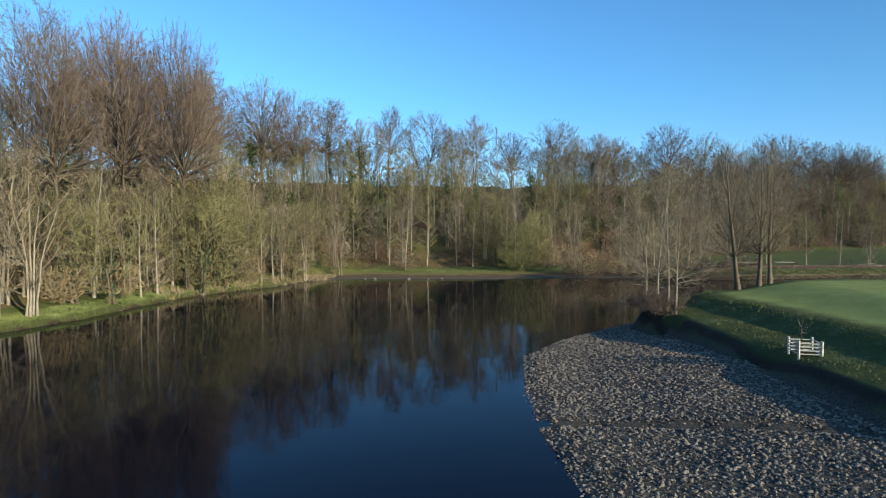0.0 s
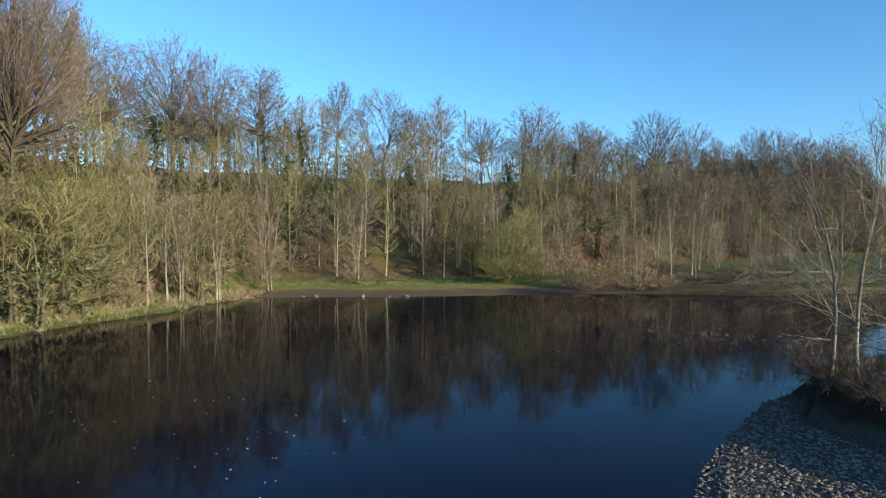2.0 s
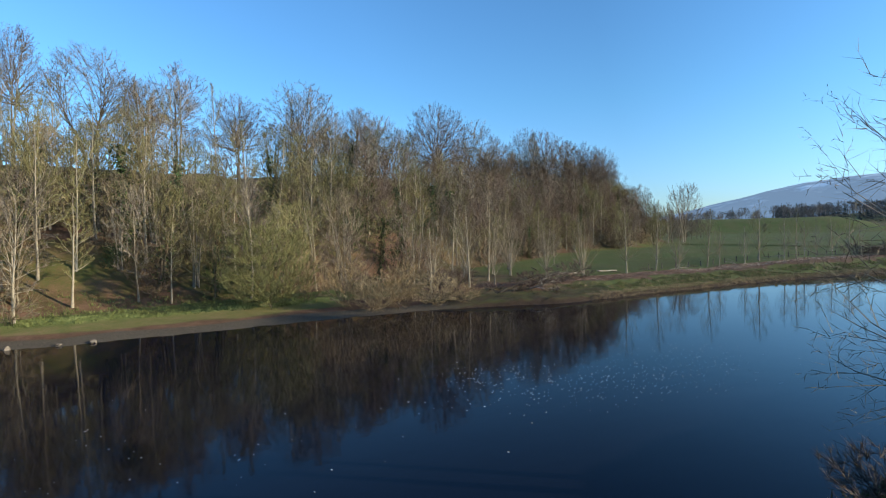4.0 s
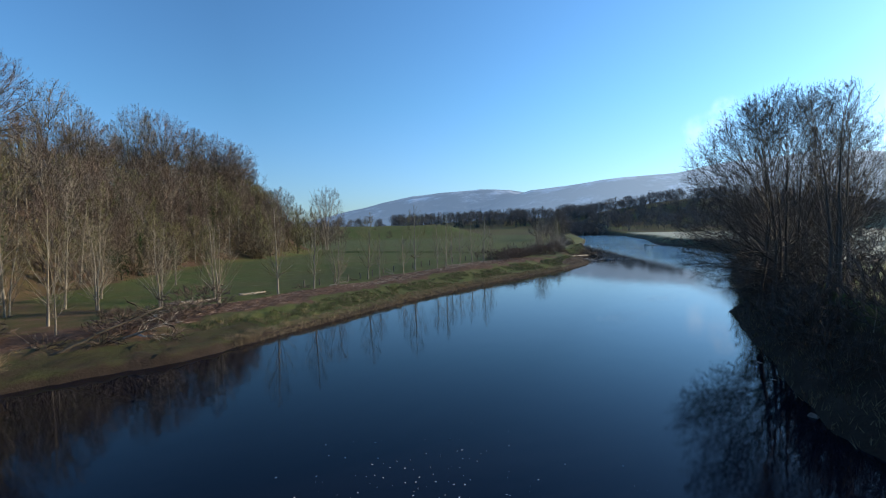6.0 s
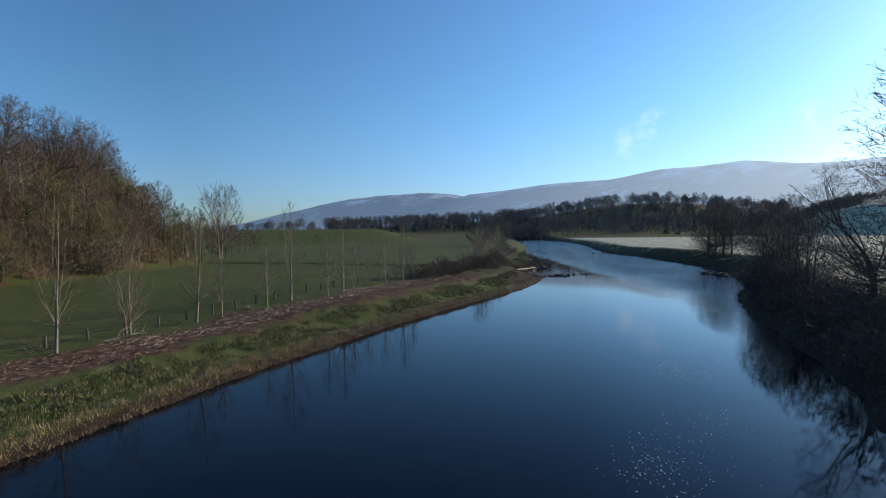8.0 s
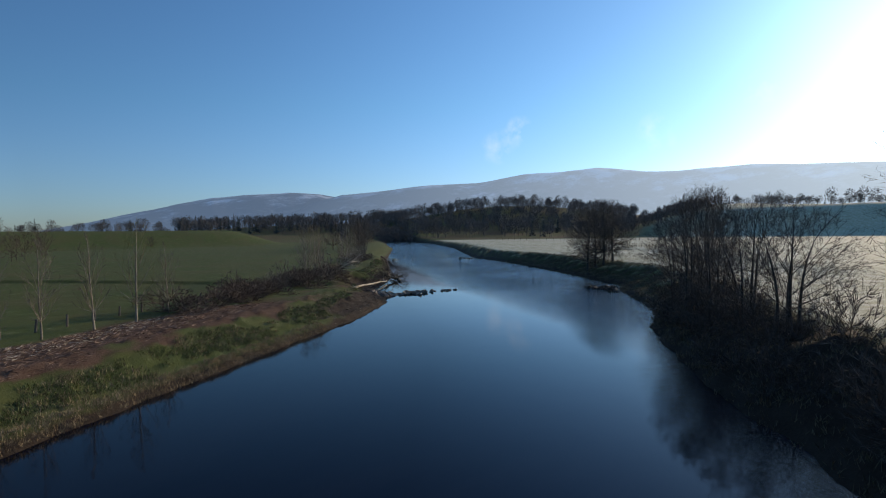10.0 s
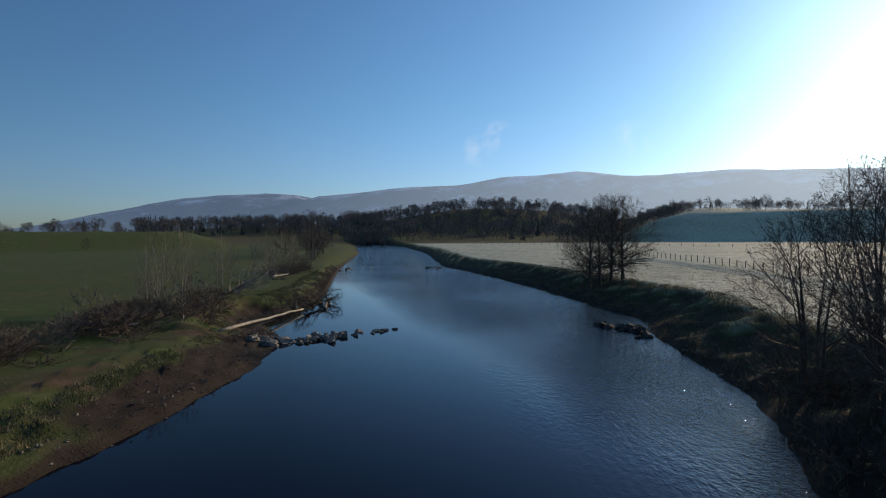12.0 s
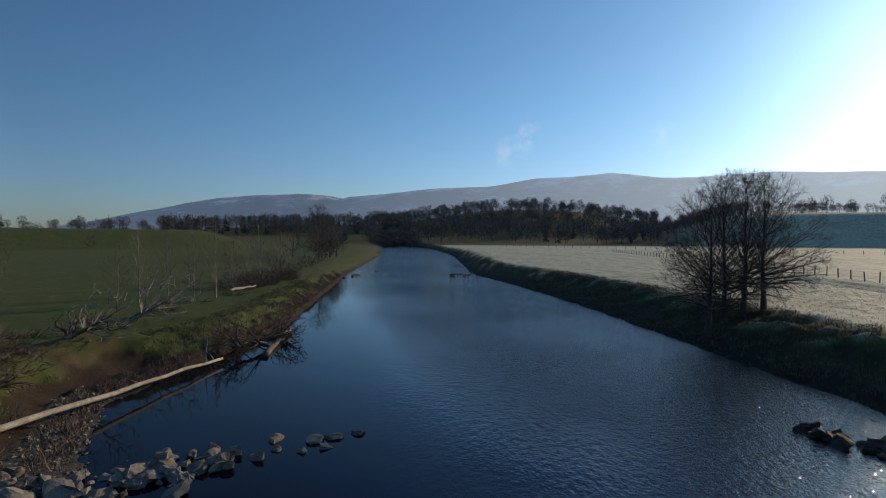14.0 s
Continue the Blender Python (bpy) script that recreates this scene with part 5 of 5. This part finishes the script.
# ---- gravel bar ----
def pebble(seed, sub=1):
    bm = bmesh.new()
    if sub:
        bmesh.ops.create_icosphere(bm, subdivisions=sub, radius=1.0)
    else:
        for c in ((1, 0, 0), (-1, 0, 0), (0, 1, 0), (0, -1, 0), (0, 0, 1), (0, 0, -1)):
            bm.verts.new(Vector(c) * 1.15 + Vector(c).orthogonal() * 0.2)
        bmesh.ops.convex_hull(bm, input=bm.verts[:])
    bm.verts.index_update()
    r = random.Random(seed)
    off = Vector((r.random() * 50, r.random() * 50, 0))
    for v in bm.verts:
        v.co *= 1 + 0.35 * noise.noise(v.co * 1.1 + off) + 0.12 * noise.noise(v.co * 2.7 + off)
    verts, faces = [v.co.copy() for v in bm.verts], [tuple(v.index for v in f.verts) for f in bm.faces]
    bm.free()
    return verts, faces


def scatter_stones(name, seed, spots_, label, material):
    forms = [pebble(seed + k, 1 if k < 1 else 0) for k in range(10)]
    verts, faces, r = [], [], random.Random(seed)
    arr = np.array([(p[0], p[1]) for p in spots_])
    zz = land(arr[:, 0], arr[:, 1])[0]
    for (x, y, s_), z in zip(spots_, zz):
        fv, ff = r.choice(forms)
        m = pose(x, y, z + s_ * 0.12, r.uniform(-25, 25), r.uniform(-25, 25), r.uniform(0, 360)) @ Matrix.Diagonal((s_ * r.uniform(0.8, 1.3), s_ * r.uniform(0.7, 1.0), s_ * r.uniform(0.45, 0.7), 1))
        k = len(verts)
        verts += [m @ v for v in fv]
        faces += [tuple(i + k for i in f) for f in ff]
    return tagged(new(name, mesh_of(name, verts, faces, material)), label, "stones", kind="stuff")


bar_x, bar_y = np.random.RandomState(3).uniform(2.5, 15, 80000), np.random.RandomState(4).uniform(8, 37, 80000)
bz, _, _, _, _, bg, _ = land(bar_x, bar_y)
keep = [(x, y, 0.024 + 0.055 * random.random() ** 3) for x, y, z, g in zip(bar_x, bar_y, bz, bg) if g > 0.5 and z > -0.12]
scatter_stones("cobbles", 31, keep[:27000], "grey rounded river cobbles covering the gravel bar", STONE)
few_x, few_y = np.random.RandomState(7).uniform(125, 137, 1500), np.random.RandomState(8).uniform(64, 74, 1500)
fz, _, _, _, _, fg, _ = land(few_x, few_y)
scatter_stones("shingle", 37, [(x, y, 0.04 + 0.08 * random.random()) for x, y, z, g in zip(few_x, few_y, fz, fg) if g > 0.4 and z > -0.05], "small grey shingle behind the rock spit", STONE)


shore_x, shore_y = np.random.RandomState(17).uniform(104, 130, 9000), np.random.RandomState(18).uniform(62, 76, 9000)
shore_z = land(shore_x, shore_y)[0]
shore_d = along(shore_x, shore_y, NORTH)[0]
scatter_stones("shore_stones", 39, [(x, y, 0.02 + 0.07 * random.random() ** 3) for x, y, z, d in zip(shore_x, shore_y, shore_z, shore_d) if z > -0.05 and d < 4.2][:1800],
               "small dark stones scattered on the muddy beach", ROCK)


# ---- boulders ----
def boulder_meshes(count, seed):
    out = []
    for k in range(count):
        v, f = pebble(seed + k * 7, 2)
        r = random.Random(seed + k)
        cut = [Vector((r.gauss(0, 1), r.gauss(0, 1), r.gauss(0, 1))).normalized() for _ in range(10)]
        for p in v:
            for c in cut:
                over = p.dot(c) - r.uniform(0.35, 0.6)
                if over > 0:
                    p -= c * over * 0.95
        out.append(mesh_of("boulder", v, f, ROCK))
    return out


BOULDERS = boulder_meshes(7, 77)
# darker copies of the boulders, with the bank's shade put into the stone colour
SHADE_STONE = grained("shade_stone", (0.012, 0.011, 0.01), (0.06, 0.052, 0.044), 1.6, 0.85, 0.5, 0.3, 0.12)
SHADE_BOULDERS = [me.copy() for me in BOULDERS]
for me in SHADE_BOULDERS:
    me.materials[0] = SHADE_STONE


def boulder(x, y, size, group, label, z=None, kinds=BOULDERS):
    ob = new("boulder", kinds[rng.randrange(7)])
    zz = max(height(x, y), -0.15) if z is None else z
    ob.matrix_basis = pose(x, y, zz + size * 0.22, rng.uniform(-20, 20), rng.uniform(-20, 20), rng.uniform(0, 360)) @ Matrix.Diagonal((size, size * rng.uniform(0.6, 0.95), size * rng.uniform(0.5, 0.75), 1))
    return tagged(ob, label, "boulder", group)


for k in range(150):
    f = rng.random()
    x, y = 125.2 + 3.3 * f + rng.gauss(0, 0.75), 68.3 - 4.7 * f + rng.gauss(0, 0.5)
    boulder(x, y, (rng.uniform(0.3, 0.62) if k % 3 else rng.uniform(0.12, 0.3)) * (0.75 if k % 3 == 2 else 1.0), "rock spit", "angular grey boulder in a rock spit", 0.0 if y < 65.5 else None)
for x, y, s_ in ((129.4, 62.5, 0.5), (130.2, 62.2, 0.35), (131.0, 62.6, 0.45), (131.2, 61.3, 0.5), (131.7, 60.5, 0.5), (130.6, 60.6, 0.4), (132.2, 59.8, 0.4), (130.2, 61.3, 0.35), (128.6, 63.3, 0.45)):
    boulder(x, y, s_, "rock spit", "low wet boulder standing in the river", -0.08)
for k in range(26):
    f = rng.random()
    boulder(135.5 - 3.5 * f + rng.gauss(0, 0.35), 43.0 - 2.2 * f + rng.gauss(0, 0.35), rng.uniform(0.3, 0.7), "south groyne", "boulder of a groyne on the shaded bank, coloured for shade", -0.05, SHADE_BOULDERS)
for k in range(22):
    boulder(132.2 + rng.gauss(0, 1.2), 40.6 + rng.gauss(0, 0.35), rng.uniform(0.35, 0.75), "south groyne", "boulder of a groyne on the shaded bank, coloured for shade", 0.0, SHADE_BOULDERS)
for k in range(16):
    boulder(219 + rng.gauss(0, 3.5), 86 + rng.gauss(0, 2.0), rng.uniform(0.3, 0.7), "riffle rocks", "dark rock breaking the river riffle", -0.1)
for k in range(20):
    boulder(224 + rng.gauss(0, 4), 66 + rng.gauss(0, 1.5), rng.uniform(0.3, 0.8), "riffle rocks", "dark rock breaking the river riffle", -0.1)
for x, y in ((44, 42.6), (41, 42.3), (36.5, 41.6), (-1, 70.2), (-3.4, 70.4), (0.8, 70.2), (-9, 70.9), (-7.8, 70.9), (118, 39.8), (124, 39.6), (-17, 62.3), (-22.6, 54)):
    boulder(x, y, rng.uniform(0.18, 0.35), "bank rocks", "small dark rock at the water's edge")


# ---- driftwood ----
def log(name, a, b, girth, material, label, knots=6, seed=1):
    s = Shape(seed)
    a, b = Vector(a), Vector(b)
    n_ = 10
    pts = [a.lerp(b, i / n_) + Vector((s.rng.gauss(0, 0.05), s.rng.gauss(0, 0.05), s.rng.gauss(0, 0.03))) for i in range(n_ + 1)]
    s.tube(pts, [girth * (1 - 0.45 * i / n_) for i in range(n_ + 1)], 9)
    s.f.append(tuple(range(8, -1, -1)))
    root = new(name)
    piece("trunk", s.mesh("trunk", material, True), root)
    for k in range(knots):
        t = Shape(seed + 10 + k)
        p, d = at_fraction(pts, s.rng.uniform(0.3, 1.0))
        t.tube(bent(t.rng, p, Vector((t.rng.gauss(0, 1), t.rng.gauss(0, 1), abs(t.rng.gauss(0.4, 0.5)))), t.rng.uniform(0.5, 1.6), 4, 0.2, 0.0), [girth * 0.3, girth * 0.24, girth * 0.18, girth * 0.1, 0.01], 5)
        piece("branch", t.mesh("branch", material), root)
    return tagged(root, label, "log", "driftwood")


log("fallen_log", (125.2, 71.2, height(125.2, 71.2) + 0.08), (142.2, 71.2, 0.36), 0.135, WOOD_DEAD, "long pale stripped birch log lying along the bank", 3, 3)
log("fallen_log", (144.5, 69.6, 0.08), (152.8, 71.6, 0.3), 0.2, BARK_BROWN, "weathered brown log resting in the shallows", 9, 5)
log("fallen_log", (42.0, 79.0, 1.45), (45.6, 78.2, 1.5), 0.14, WOOD_DEAD, "bleached log lying in the litter strip", 2, 7)
log("fallen_log", (48.0, 78.6, 1.5), (50.6, 78.4, 1.5), 0.1, WOOD_DEAD, "bleached log lying in the litter strip", 1, 9)
log("fallen_log", (124.3, 78.2, 1.9), (124.9, 75.4, 1.8), 0.12, WOOD_DEAD, "pale dead branch lying on the bank", 3, 11)
log("fallen_log", (122.0, 76.0, 1.8), (126.0, 74.2, 1.5), 0.12, WOOD_DEAD, "pale dead branch lying on the bank", 3, 13)
log("fallen_log", (166.0, 84.0, 1.9), (170.5, 83.4, 2.0), 0.15, WOOD_DEAD, "bleached log lying on the grass bank", 1, 15)
log("fallen_log", (30.5, 72.5, 0.7), (35.0, 70.6, 2.6), 0.07, BARK_BROWN, "thin leaning dead stem over the mud", 4, 17)
log("fallen_log", (37.0, 72.0, 0.9), (34.5, 73.0, 3.0), 0.06, BARK_BROWN, "thin leaning dead stem over the mud", 4, 19)

flood = whip_bush("flood_debris", 37, 1.3, 2.4, 55, 8, TWIG_RUST, 0.22)
spread_out(flood, [stand(x, y, rng.uniform(0, 360), (s_, s_, s_ * 0.8)) for x, y, s_ in
                   [(143.8, 69.3, 1.2), (146.0, 70.2, 1.0), (148.2, 71.3, 1.0), (144.8, 71.2, 0.9), (128.0, 74.0, 1.3), (131.2, 74.6, 1.0), (125.5, 72.5, 1.2), (121.0, 74.0, 1.3), (118.0, 73.0, 1.1), (115.0, 75.0, 1.0),
                    (141.0, 80.5, 1.1), (143.5, 79.6, 1.2), (135.3, 77.8, 1.2), (152.0, 81.5, 1.0), (158.0, 82.8, 1.2), (164.5, 82.5, 1.1), (112.0, 73.5, 0.9), (106.0, 75.0, 0.9), (139.0, 80.5, 0.9), (146.3, 82.8, 1.1), (156.8, 84.6, 1.0), (174.0, 85.8, 1.6), (176.6, 85.3, 1.5), (180.0, 86.2, 1.4), (170.0, 84.6, 1.2), (185.0, 87.0, 1.5), (33.0, 72.5, 1.0), (36.0, 71.5, 1.0), (31.0, 74.0, 1.2), (38.0, 74.5, 1.0), (27.0, 73.5, 1.1),
                    (41.0, 79.6, 1.0), (46.5, 80.2, 0.9), (44.0, 81.5, 0.9), (52.0, 80.0, 0.7), (57.5, 80.5, 0.8), (66.0, 80.5, 0.7), (123.0, 69.5, 1.0), (126.0, 70.0, 0.9), (129.5, 72.0, 0.8)]],
           "tangled brown flood debris of twigs and roots", "debris", "flood debris")
snag = bare_tree("dead_snag", 601, 5.6, 0.13, 1, 0.25, 1.5, 70, 2, 0.45, 0.045, WOOD_DEAD, WOOD_DEAD, lead=0.9, upright=0.9)
spread_out(snag, [stand(145.0, 79.8, 60, 1.1, (52, -28)), stand(148.2, 81.6, 20, 1.0, (48, -42)), stand(139.0, 78.2, 10, 0.95, (56, -36)), stand(124.6, 73.6, 140, 0.7, (60, -20)),
                  stand(141.8, 81.0, 100, 0.65, (70, 20)), stand(152.6, 83.4, 30, 0.5, (72, 40)), stand(34.0, 72.4, 30, 0.6, (66, 30)), stand(60.5, 79.4, 60, 0.45, (78, 30)), stand(72.5, 79.0, 160, 0.4, (80, 10))],
           "bleached dead tree top lying with bare branches", "dead branch", "dead branches")
roots = bare_tree("root_tangle", 611, 4.2, 0.13, 3, 0.05, 1.7, 130, 5, 0.45, 0.03, BARK_BROWN, TWIG_RUST, lead=0.7, foot=0.3, upright=0.8)
spread_out(roots, [stand(146.2, 70.6, 200, (0.8, 0.8, 0.9), (68, 40), 0.35), stand(148.6, 71.4, 80, (0.7, 0.7, 0.8), (60, -50), 0.4), stand(150.4, 71.0, 300, (0.55, 0.55, 0.8), (74, 60), 0.25),
                   stand(144.8, 71.4, 120, (0.7, 0.7, 0.7), (40, 40), 0.5), stand(152.0, 72.6, 20, 0.5, (55, 30), 0.4),
                   stand(129.7, 75.2, 40, (0.75, 0.75, 0.5), (20, 10)), stand(130.4, 75.6, 160, (0.6, 0.6, 0.45), (35, -20)), stand(139.8, 78.9, 250, (0.6, 0.6, 0.4), (30, 25)), stand(124.2, 73.4, 90, (0.5, 0.5, 0.4), (40, 10))],
           "tangle of dead roots and branches stranded at the bank", "root tangle", "root tangles")


# ---- fences ----
def post_mesh(seed, tall, thick):
    s = Shape(seed)
    s.tube(bent(s.rng, Vector((0, 0, -0.3)), Vector((0, 0, 1)), tall + 0.3, 3, 0.012, 0), [thick, thick, thick * 0.97, thick * 0.85], 7)
    return s.mesh("post", POST)


def fence(name, line, gap, tall, wires, label, thick=0.055):
    root = new(name)
    meshes = [post_mesh(k, tall, thick) for k in range(4)]
    tops = []
    for (ax, ay), (bx, by) in zip(line, line[1:]):
        n_ = max(1, round(math.hypot(bx - ax, by - ay) / gap))
        for i in range(n_):
            x, y = ax + (bx - ax) * i / n_, ay + (by - ay) * i / n_
            p = piece("post", meshes[rng.randrange(4)], root)
            z = height(x, y)
            p.matrix_basis = pose(x, y, z, rng.gauss(0, 2.5), rng.gauss(0, 2.5), rng.uniform(0, 360)) @ Matrix.Diagonal((1, 1, rng.uniform(0.88, 1.08), 1))
            tops.append(Vector((x, y, z)))
    for w in wires:
        s = Shape(3)
        s.tube([t + Vector((0, 0.06, w)) for t in tops], [0.006] * len(tops), 3)
        piece("wire", s.mesh("wire", WIRE), root)
    return tagged(root, label, "fence", kind="")


fence("field_fence", [(148, 13.5), (195, 13.2), (250, 15.5), (330, 22)], 2.9, 1.25, (0.4, 0.75, 1.1), "weathered wooden post and wire fence across frosty field", 0.075)
fence("far_fence", [(300, -80), (420, 20), (470, 70)], 6.0, 1.3, (1.0,), "distant post fence at the end of the field", 0.12)
fence("stub_fence", [(58, 80.6), (75, 80.8), (100, 80.0), (116, 78.5)], 2.3, 0.75, (), "row of short dark stakes along the meadow edge", 0.07)


def plank(a, b, w, t):
    """A sawn rail between two points, w high and t thick."""
    a, b = Vector(a), Vector(b)
    d = (b - a).normalized()
    side = d.cross(Vector((0, 0, 1))) if abs(d.z) < 0.9 else Vector((1, 0, 0))
    side = side.normalized() * t / 2
    up = d.cross(side).normalized() * w / 2
    v = [p + s1 * side + s2 * up for p in (a, b) for s1, s2 in ((-1, -1), (1, -1), (1, 1), (-1, 1))]
    return v, [(0, 3, 2, 1), (4, 5, 6, 7), (0, 1, 5, 4), (1, 2, 6, 5), (2, 3, 7, 6), (3, 0, 4, 7)]


def tree_guard(x, y):
    """A square guard of pale rails round a sapling."""
    z = height(x, y)
    root = new("tree_guard")
    corners = [(-0.75, -0.2), (0.05, -0.85), (0.8, 0.1), (-0.1, 0.75)]
    for cx, cy in corners:
        v, f = plank((cx, cy, -0.15), (cx, cy, 0.95), 0.09, 0.09)
        piece("post", mesh_of("post", v, f, PALE_RAIL), root)
    for (ax, ay), (bx, by) in zip(corners, corners[1:] + corners[:1]):
        for k in range(4):
            h = 0.2 + 0.2 * k
            v, f = plank((ax, ay, h), (bx, by, h), 0.06, 0.03)
            piece("rail", mesh_of("rail", v, f, PALE_RAIL), root)
    root.matrix_basis = pose(x, y, z, 0, 0, 25) @ Matrix.Diagonal((0.74, 0.74, 0.66, 1))
    return tagged(root, "small square tree guard of pale wooden rails", "tree guard")


tree_guard(14.3, 20.4)
guarded = bare_tree("guarded_sapling", 501, 1.9, 0.018, 1, 0.4, 0.3, 20, 3, 0.2, 0.01, BARK_BROWN, TWIG_GREY)
tagged(guarded, "thin bare sapling inside a rail guard", "sapling")
guarded.matrix_basis = stand(14.3, 20.4)


# ---- grass, sedge and foam ----
def tufts(name, seed, where, blades, tall, material, label, width=0.02):
    s = Shape(seed)
    arr = np.array(where)
    zz = land(arr[:, 0], arr[:, 1])[0]
    for (x, y), z in zip(where, zz):
        k = s.rng.uniform(0.6, 1.4)
        for _ in range(blades):
            way = Vector((s.rng.gauss(0, 0.5), s.rng.gauss(0, 0.5), 1)).normalized()
            s.sliver(Vector((x + s.rng.gauss(0, 0.12), y + s.rng.gauss(0, 0.12), z - 0.03)), way, tall * k * s.rng.uniform(0.6, 1.2), width)
    return tagged(new(name, s.mesh(name, material)), label, "grass", kind="stuff")


r_ = np.random.RandomState(12)
tx, ty = r_.uniform(38, 185, 190000), r_.uniform(64, 86, 190000)
_, tl, tm, _, tg, _, _ = land(tx, ty)
pick = (tg > 0.35) & (tm < 0.5)
bank_spots = list(zip(tx[pick], ty[pick]))
tufts("bank_grass", 61, bank_spots[0::2][:10000], 6, 0.2, GRASS, "rough green tussock grass on the river bank", 0.03)
tufts("bank_grass", 73, bank_spots[1::4][:3600], 6, 0.15, DARK_GRASS, "withered brown grass among the bank tussocks", 0.03)
tufts("bank_grass", 74, bank_spots[3::12][:1500], 8, 0.3, STRAW, "pale dead grass tussocks on the river bank", 0.026)
dnx, _ = along(tx, ty, NORTH)
ins = inside(tx, ty, NORTH + SOUTH)
low = (~ins) & (dnx < 1.1) & (dnx > 0.05) & (tx < 102)
tufts("bank_sedge", 62, list(zip(tx[low], ty[low]))[:3500], 8, 0.22, STRAW, "straw-coloured dead grass along the water's edge", 0.018)
wear_x, wear_y = r_.uniform(127, 215, 60000), r_.uniform(66, 100, 60000)
wear_d, _ = along(wear_x, wear_y, NORTH)
brow = (~inside(wear_x, wear_y, NORTH + SOUTH)) & (wear_d > 0.4) & (wear_d < 1.7)
tufts("hanging_grass", 69, list(zip(wear_x[brow], wear_y[brow]))[:2600], 7, 0.32, TWIG_RUST, "withered russet grass hanging over the eroded bank", 0.035)
hx, hy = r_.uniform(28, 200, 60000), r_.uniform(30, 58, 60000)
dh, _ = along(hx, hy, SOUTH)
bank_side = (~inside(hx, hy, NORTH + SOUTH)) & (dh < 7.0)
tufts("shaded_bank_grass", 68, list(zip(hx[bank_side], hy[bank_side]))[:9000], 6, 0.3, DARK_GRASS, "dark withered grass on the shaded river bank", 0.035)
fx, fy = r_.uniform(84, 190, 30000), r_.uniform(12, 46, 30000)
rime, _ = along(fx, fy, SOUTH)
bare_field = (~inside(fx, fy, NORTH + SOUTH)) & (rime > 5.5)
tufts("frosted_grass", 70, list(zip(fx[bare_field], fy[bare_field]))[:12000], 4, 0.13, RIME, "pale frosted grass tussocks in the sunlit field", 0.035)
vx, vy = r_.uniform(-27, 26, 30000), r_.uniform(34, 84, 30000)
dv, _ = along(vx, vy, NORTH)
inv = inside(vx, vy, NORTH + SOUTH)
edge_ = (~inv) & (dv < 2.6) & (dv > 0.05) & (vx < -13) & (vy > 50)
tufts("shore_reeds", 63, list(zip(vx[edge_], vy[edge_]))[:700], 8, 0.5, STRAW, "dead reeds and straw along the wooded shore", 0.03)
_, _, _, _, vl, _, _ = land(vx, vy)
gr = (~inv) & (vl > 0.4)
tufts("shore_grass", 64, list(zip(vx[gr], vy[gr]))[:3000], 6, 0.25, GRASS, "bright green grass on the wooded shore", 0.04)
sx, sy = r_.uniform(14, 45, 26000), r_.uniform(12, 42, 26000)
_, _, sm, _, sl, sg, sw = land(sx, sy)
ok = (sl > 0.4) & (sw < 0.4) & (sg < 0.3) & (sm < 0.5)
tufts("meadow_grass", 65, list(zip(sx[ok], sy[ok]))[:7000], 4, 0.1, LAWN, "short green meadow grass above the gravel bar", 0.03)
litter_x, litter_y = r_.uniform(36, 118, 26000), r_.uniform(72, 84, 26000)
_, ll, _, _, _, _, _ = land(litter_x, litter_y)
on = ll > 0.7


def strewn(name, seed, where, label):
    """Flattened sticks and wrack left by a flood."""
    s = Shape(seed)
    arr = np.array(where)
    zz = land(arr[:, 0], arr[:, 1])[0]
    for (x, y), z in zip(where, zz):
        a = s.rng.gauss(0.15, 0.7)
        s.sliver(Vector((x, y, z + 0.03)), Vector((math.cos(a), math.sin(a), s.rng.gauss(0.03, 0.12))).normalized(), s.rng.uniform(0.12, 0.6), s.rng.uniform(0.02, 0.045))
    return tagged(new(name, s.mesh(name, WRACK)), label, "debris", kind="stuff")


strewn("flood_wrack", 66, list(zip(litter_x[on], litter_y[on]))[:7000], "brown wrack of flattened sticks left by flood")
pale = strewn("pale_sticks", 67, [(x, y) for x, y in zip(litter_x[on], litter_y[on]) if 76.5 < y + 0.02 * x < 79.8 and x > 60][:1600], "line of pale flood sticks along the litter strip")
pale.data.materials[0] = WOOD_DEAD


def foam_flecks():
    s = Shape(71)
    for cx, cy, n_, sp in ((19, 48.5, 260, 2.4), (24, 47.8, 260, 2.4), (17, 51.0, 160, 2.2), (26, 51, 160, 2.4), (55, 50.5, 260, 1.3), (59, 49, 120, 1.5), (67, 49, 320, 1.6), (71, 48.0, 120, 1.6), (-12, 38, 70, 5), (-6, 32, 60, 4), (3, 48, 100, 5)):
        for _ in range(n_):
            x, y, q = cx + s.rng.gauss(0, sp), cy + s.rng.gauss(0, sp * 0.6), s.rng.uniform(0.01, 0.032)
            k, c = s.rng.randint(5, 7), len(s.v)
            s.v += [Vector((x + math.cos(6.283 * i / k) * q * s.rng.uniform(0.6, 1.4), y + math.sin(6.283 * i / k) * q * s.rng.uniform(0.5, 1.0), 0.008)) for i in range(k)]
            s.f.append(tuple(range(c, c + k)))
    return tagged(new("foam", s.mesh("foam", FOAM)), "scattered white foam flecks drifting on the river", "foam", kind="stuff")


foam_flecks()
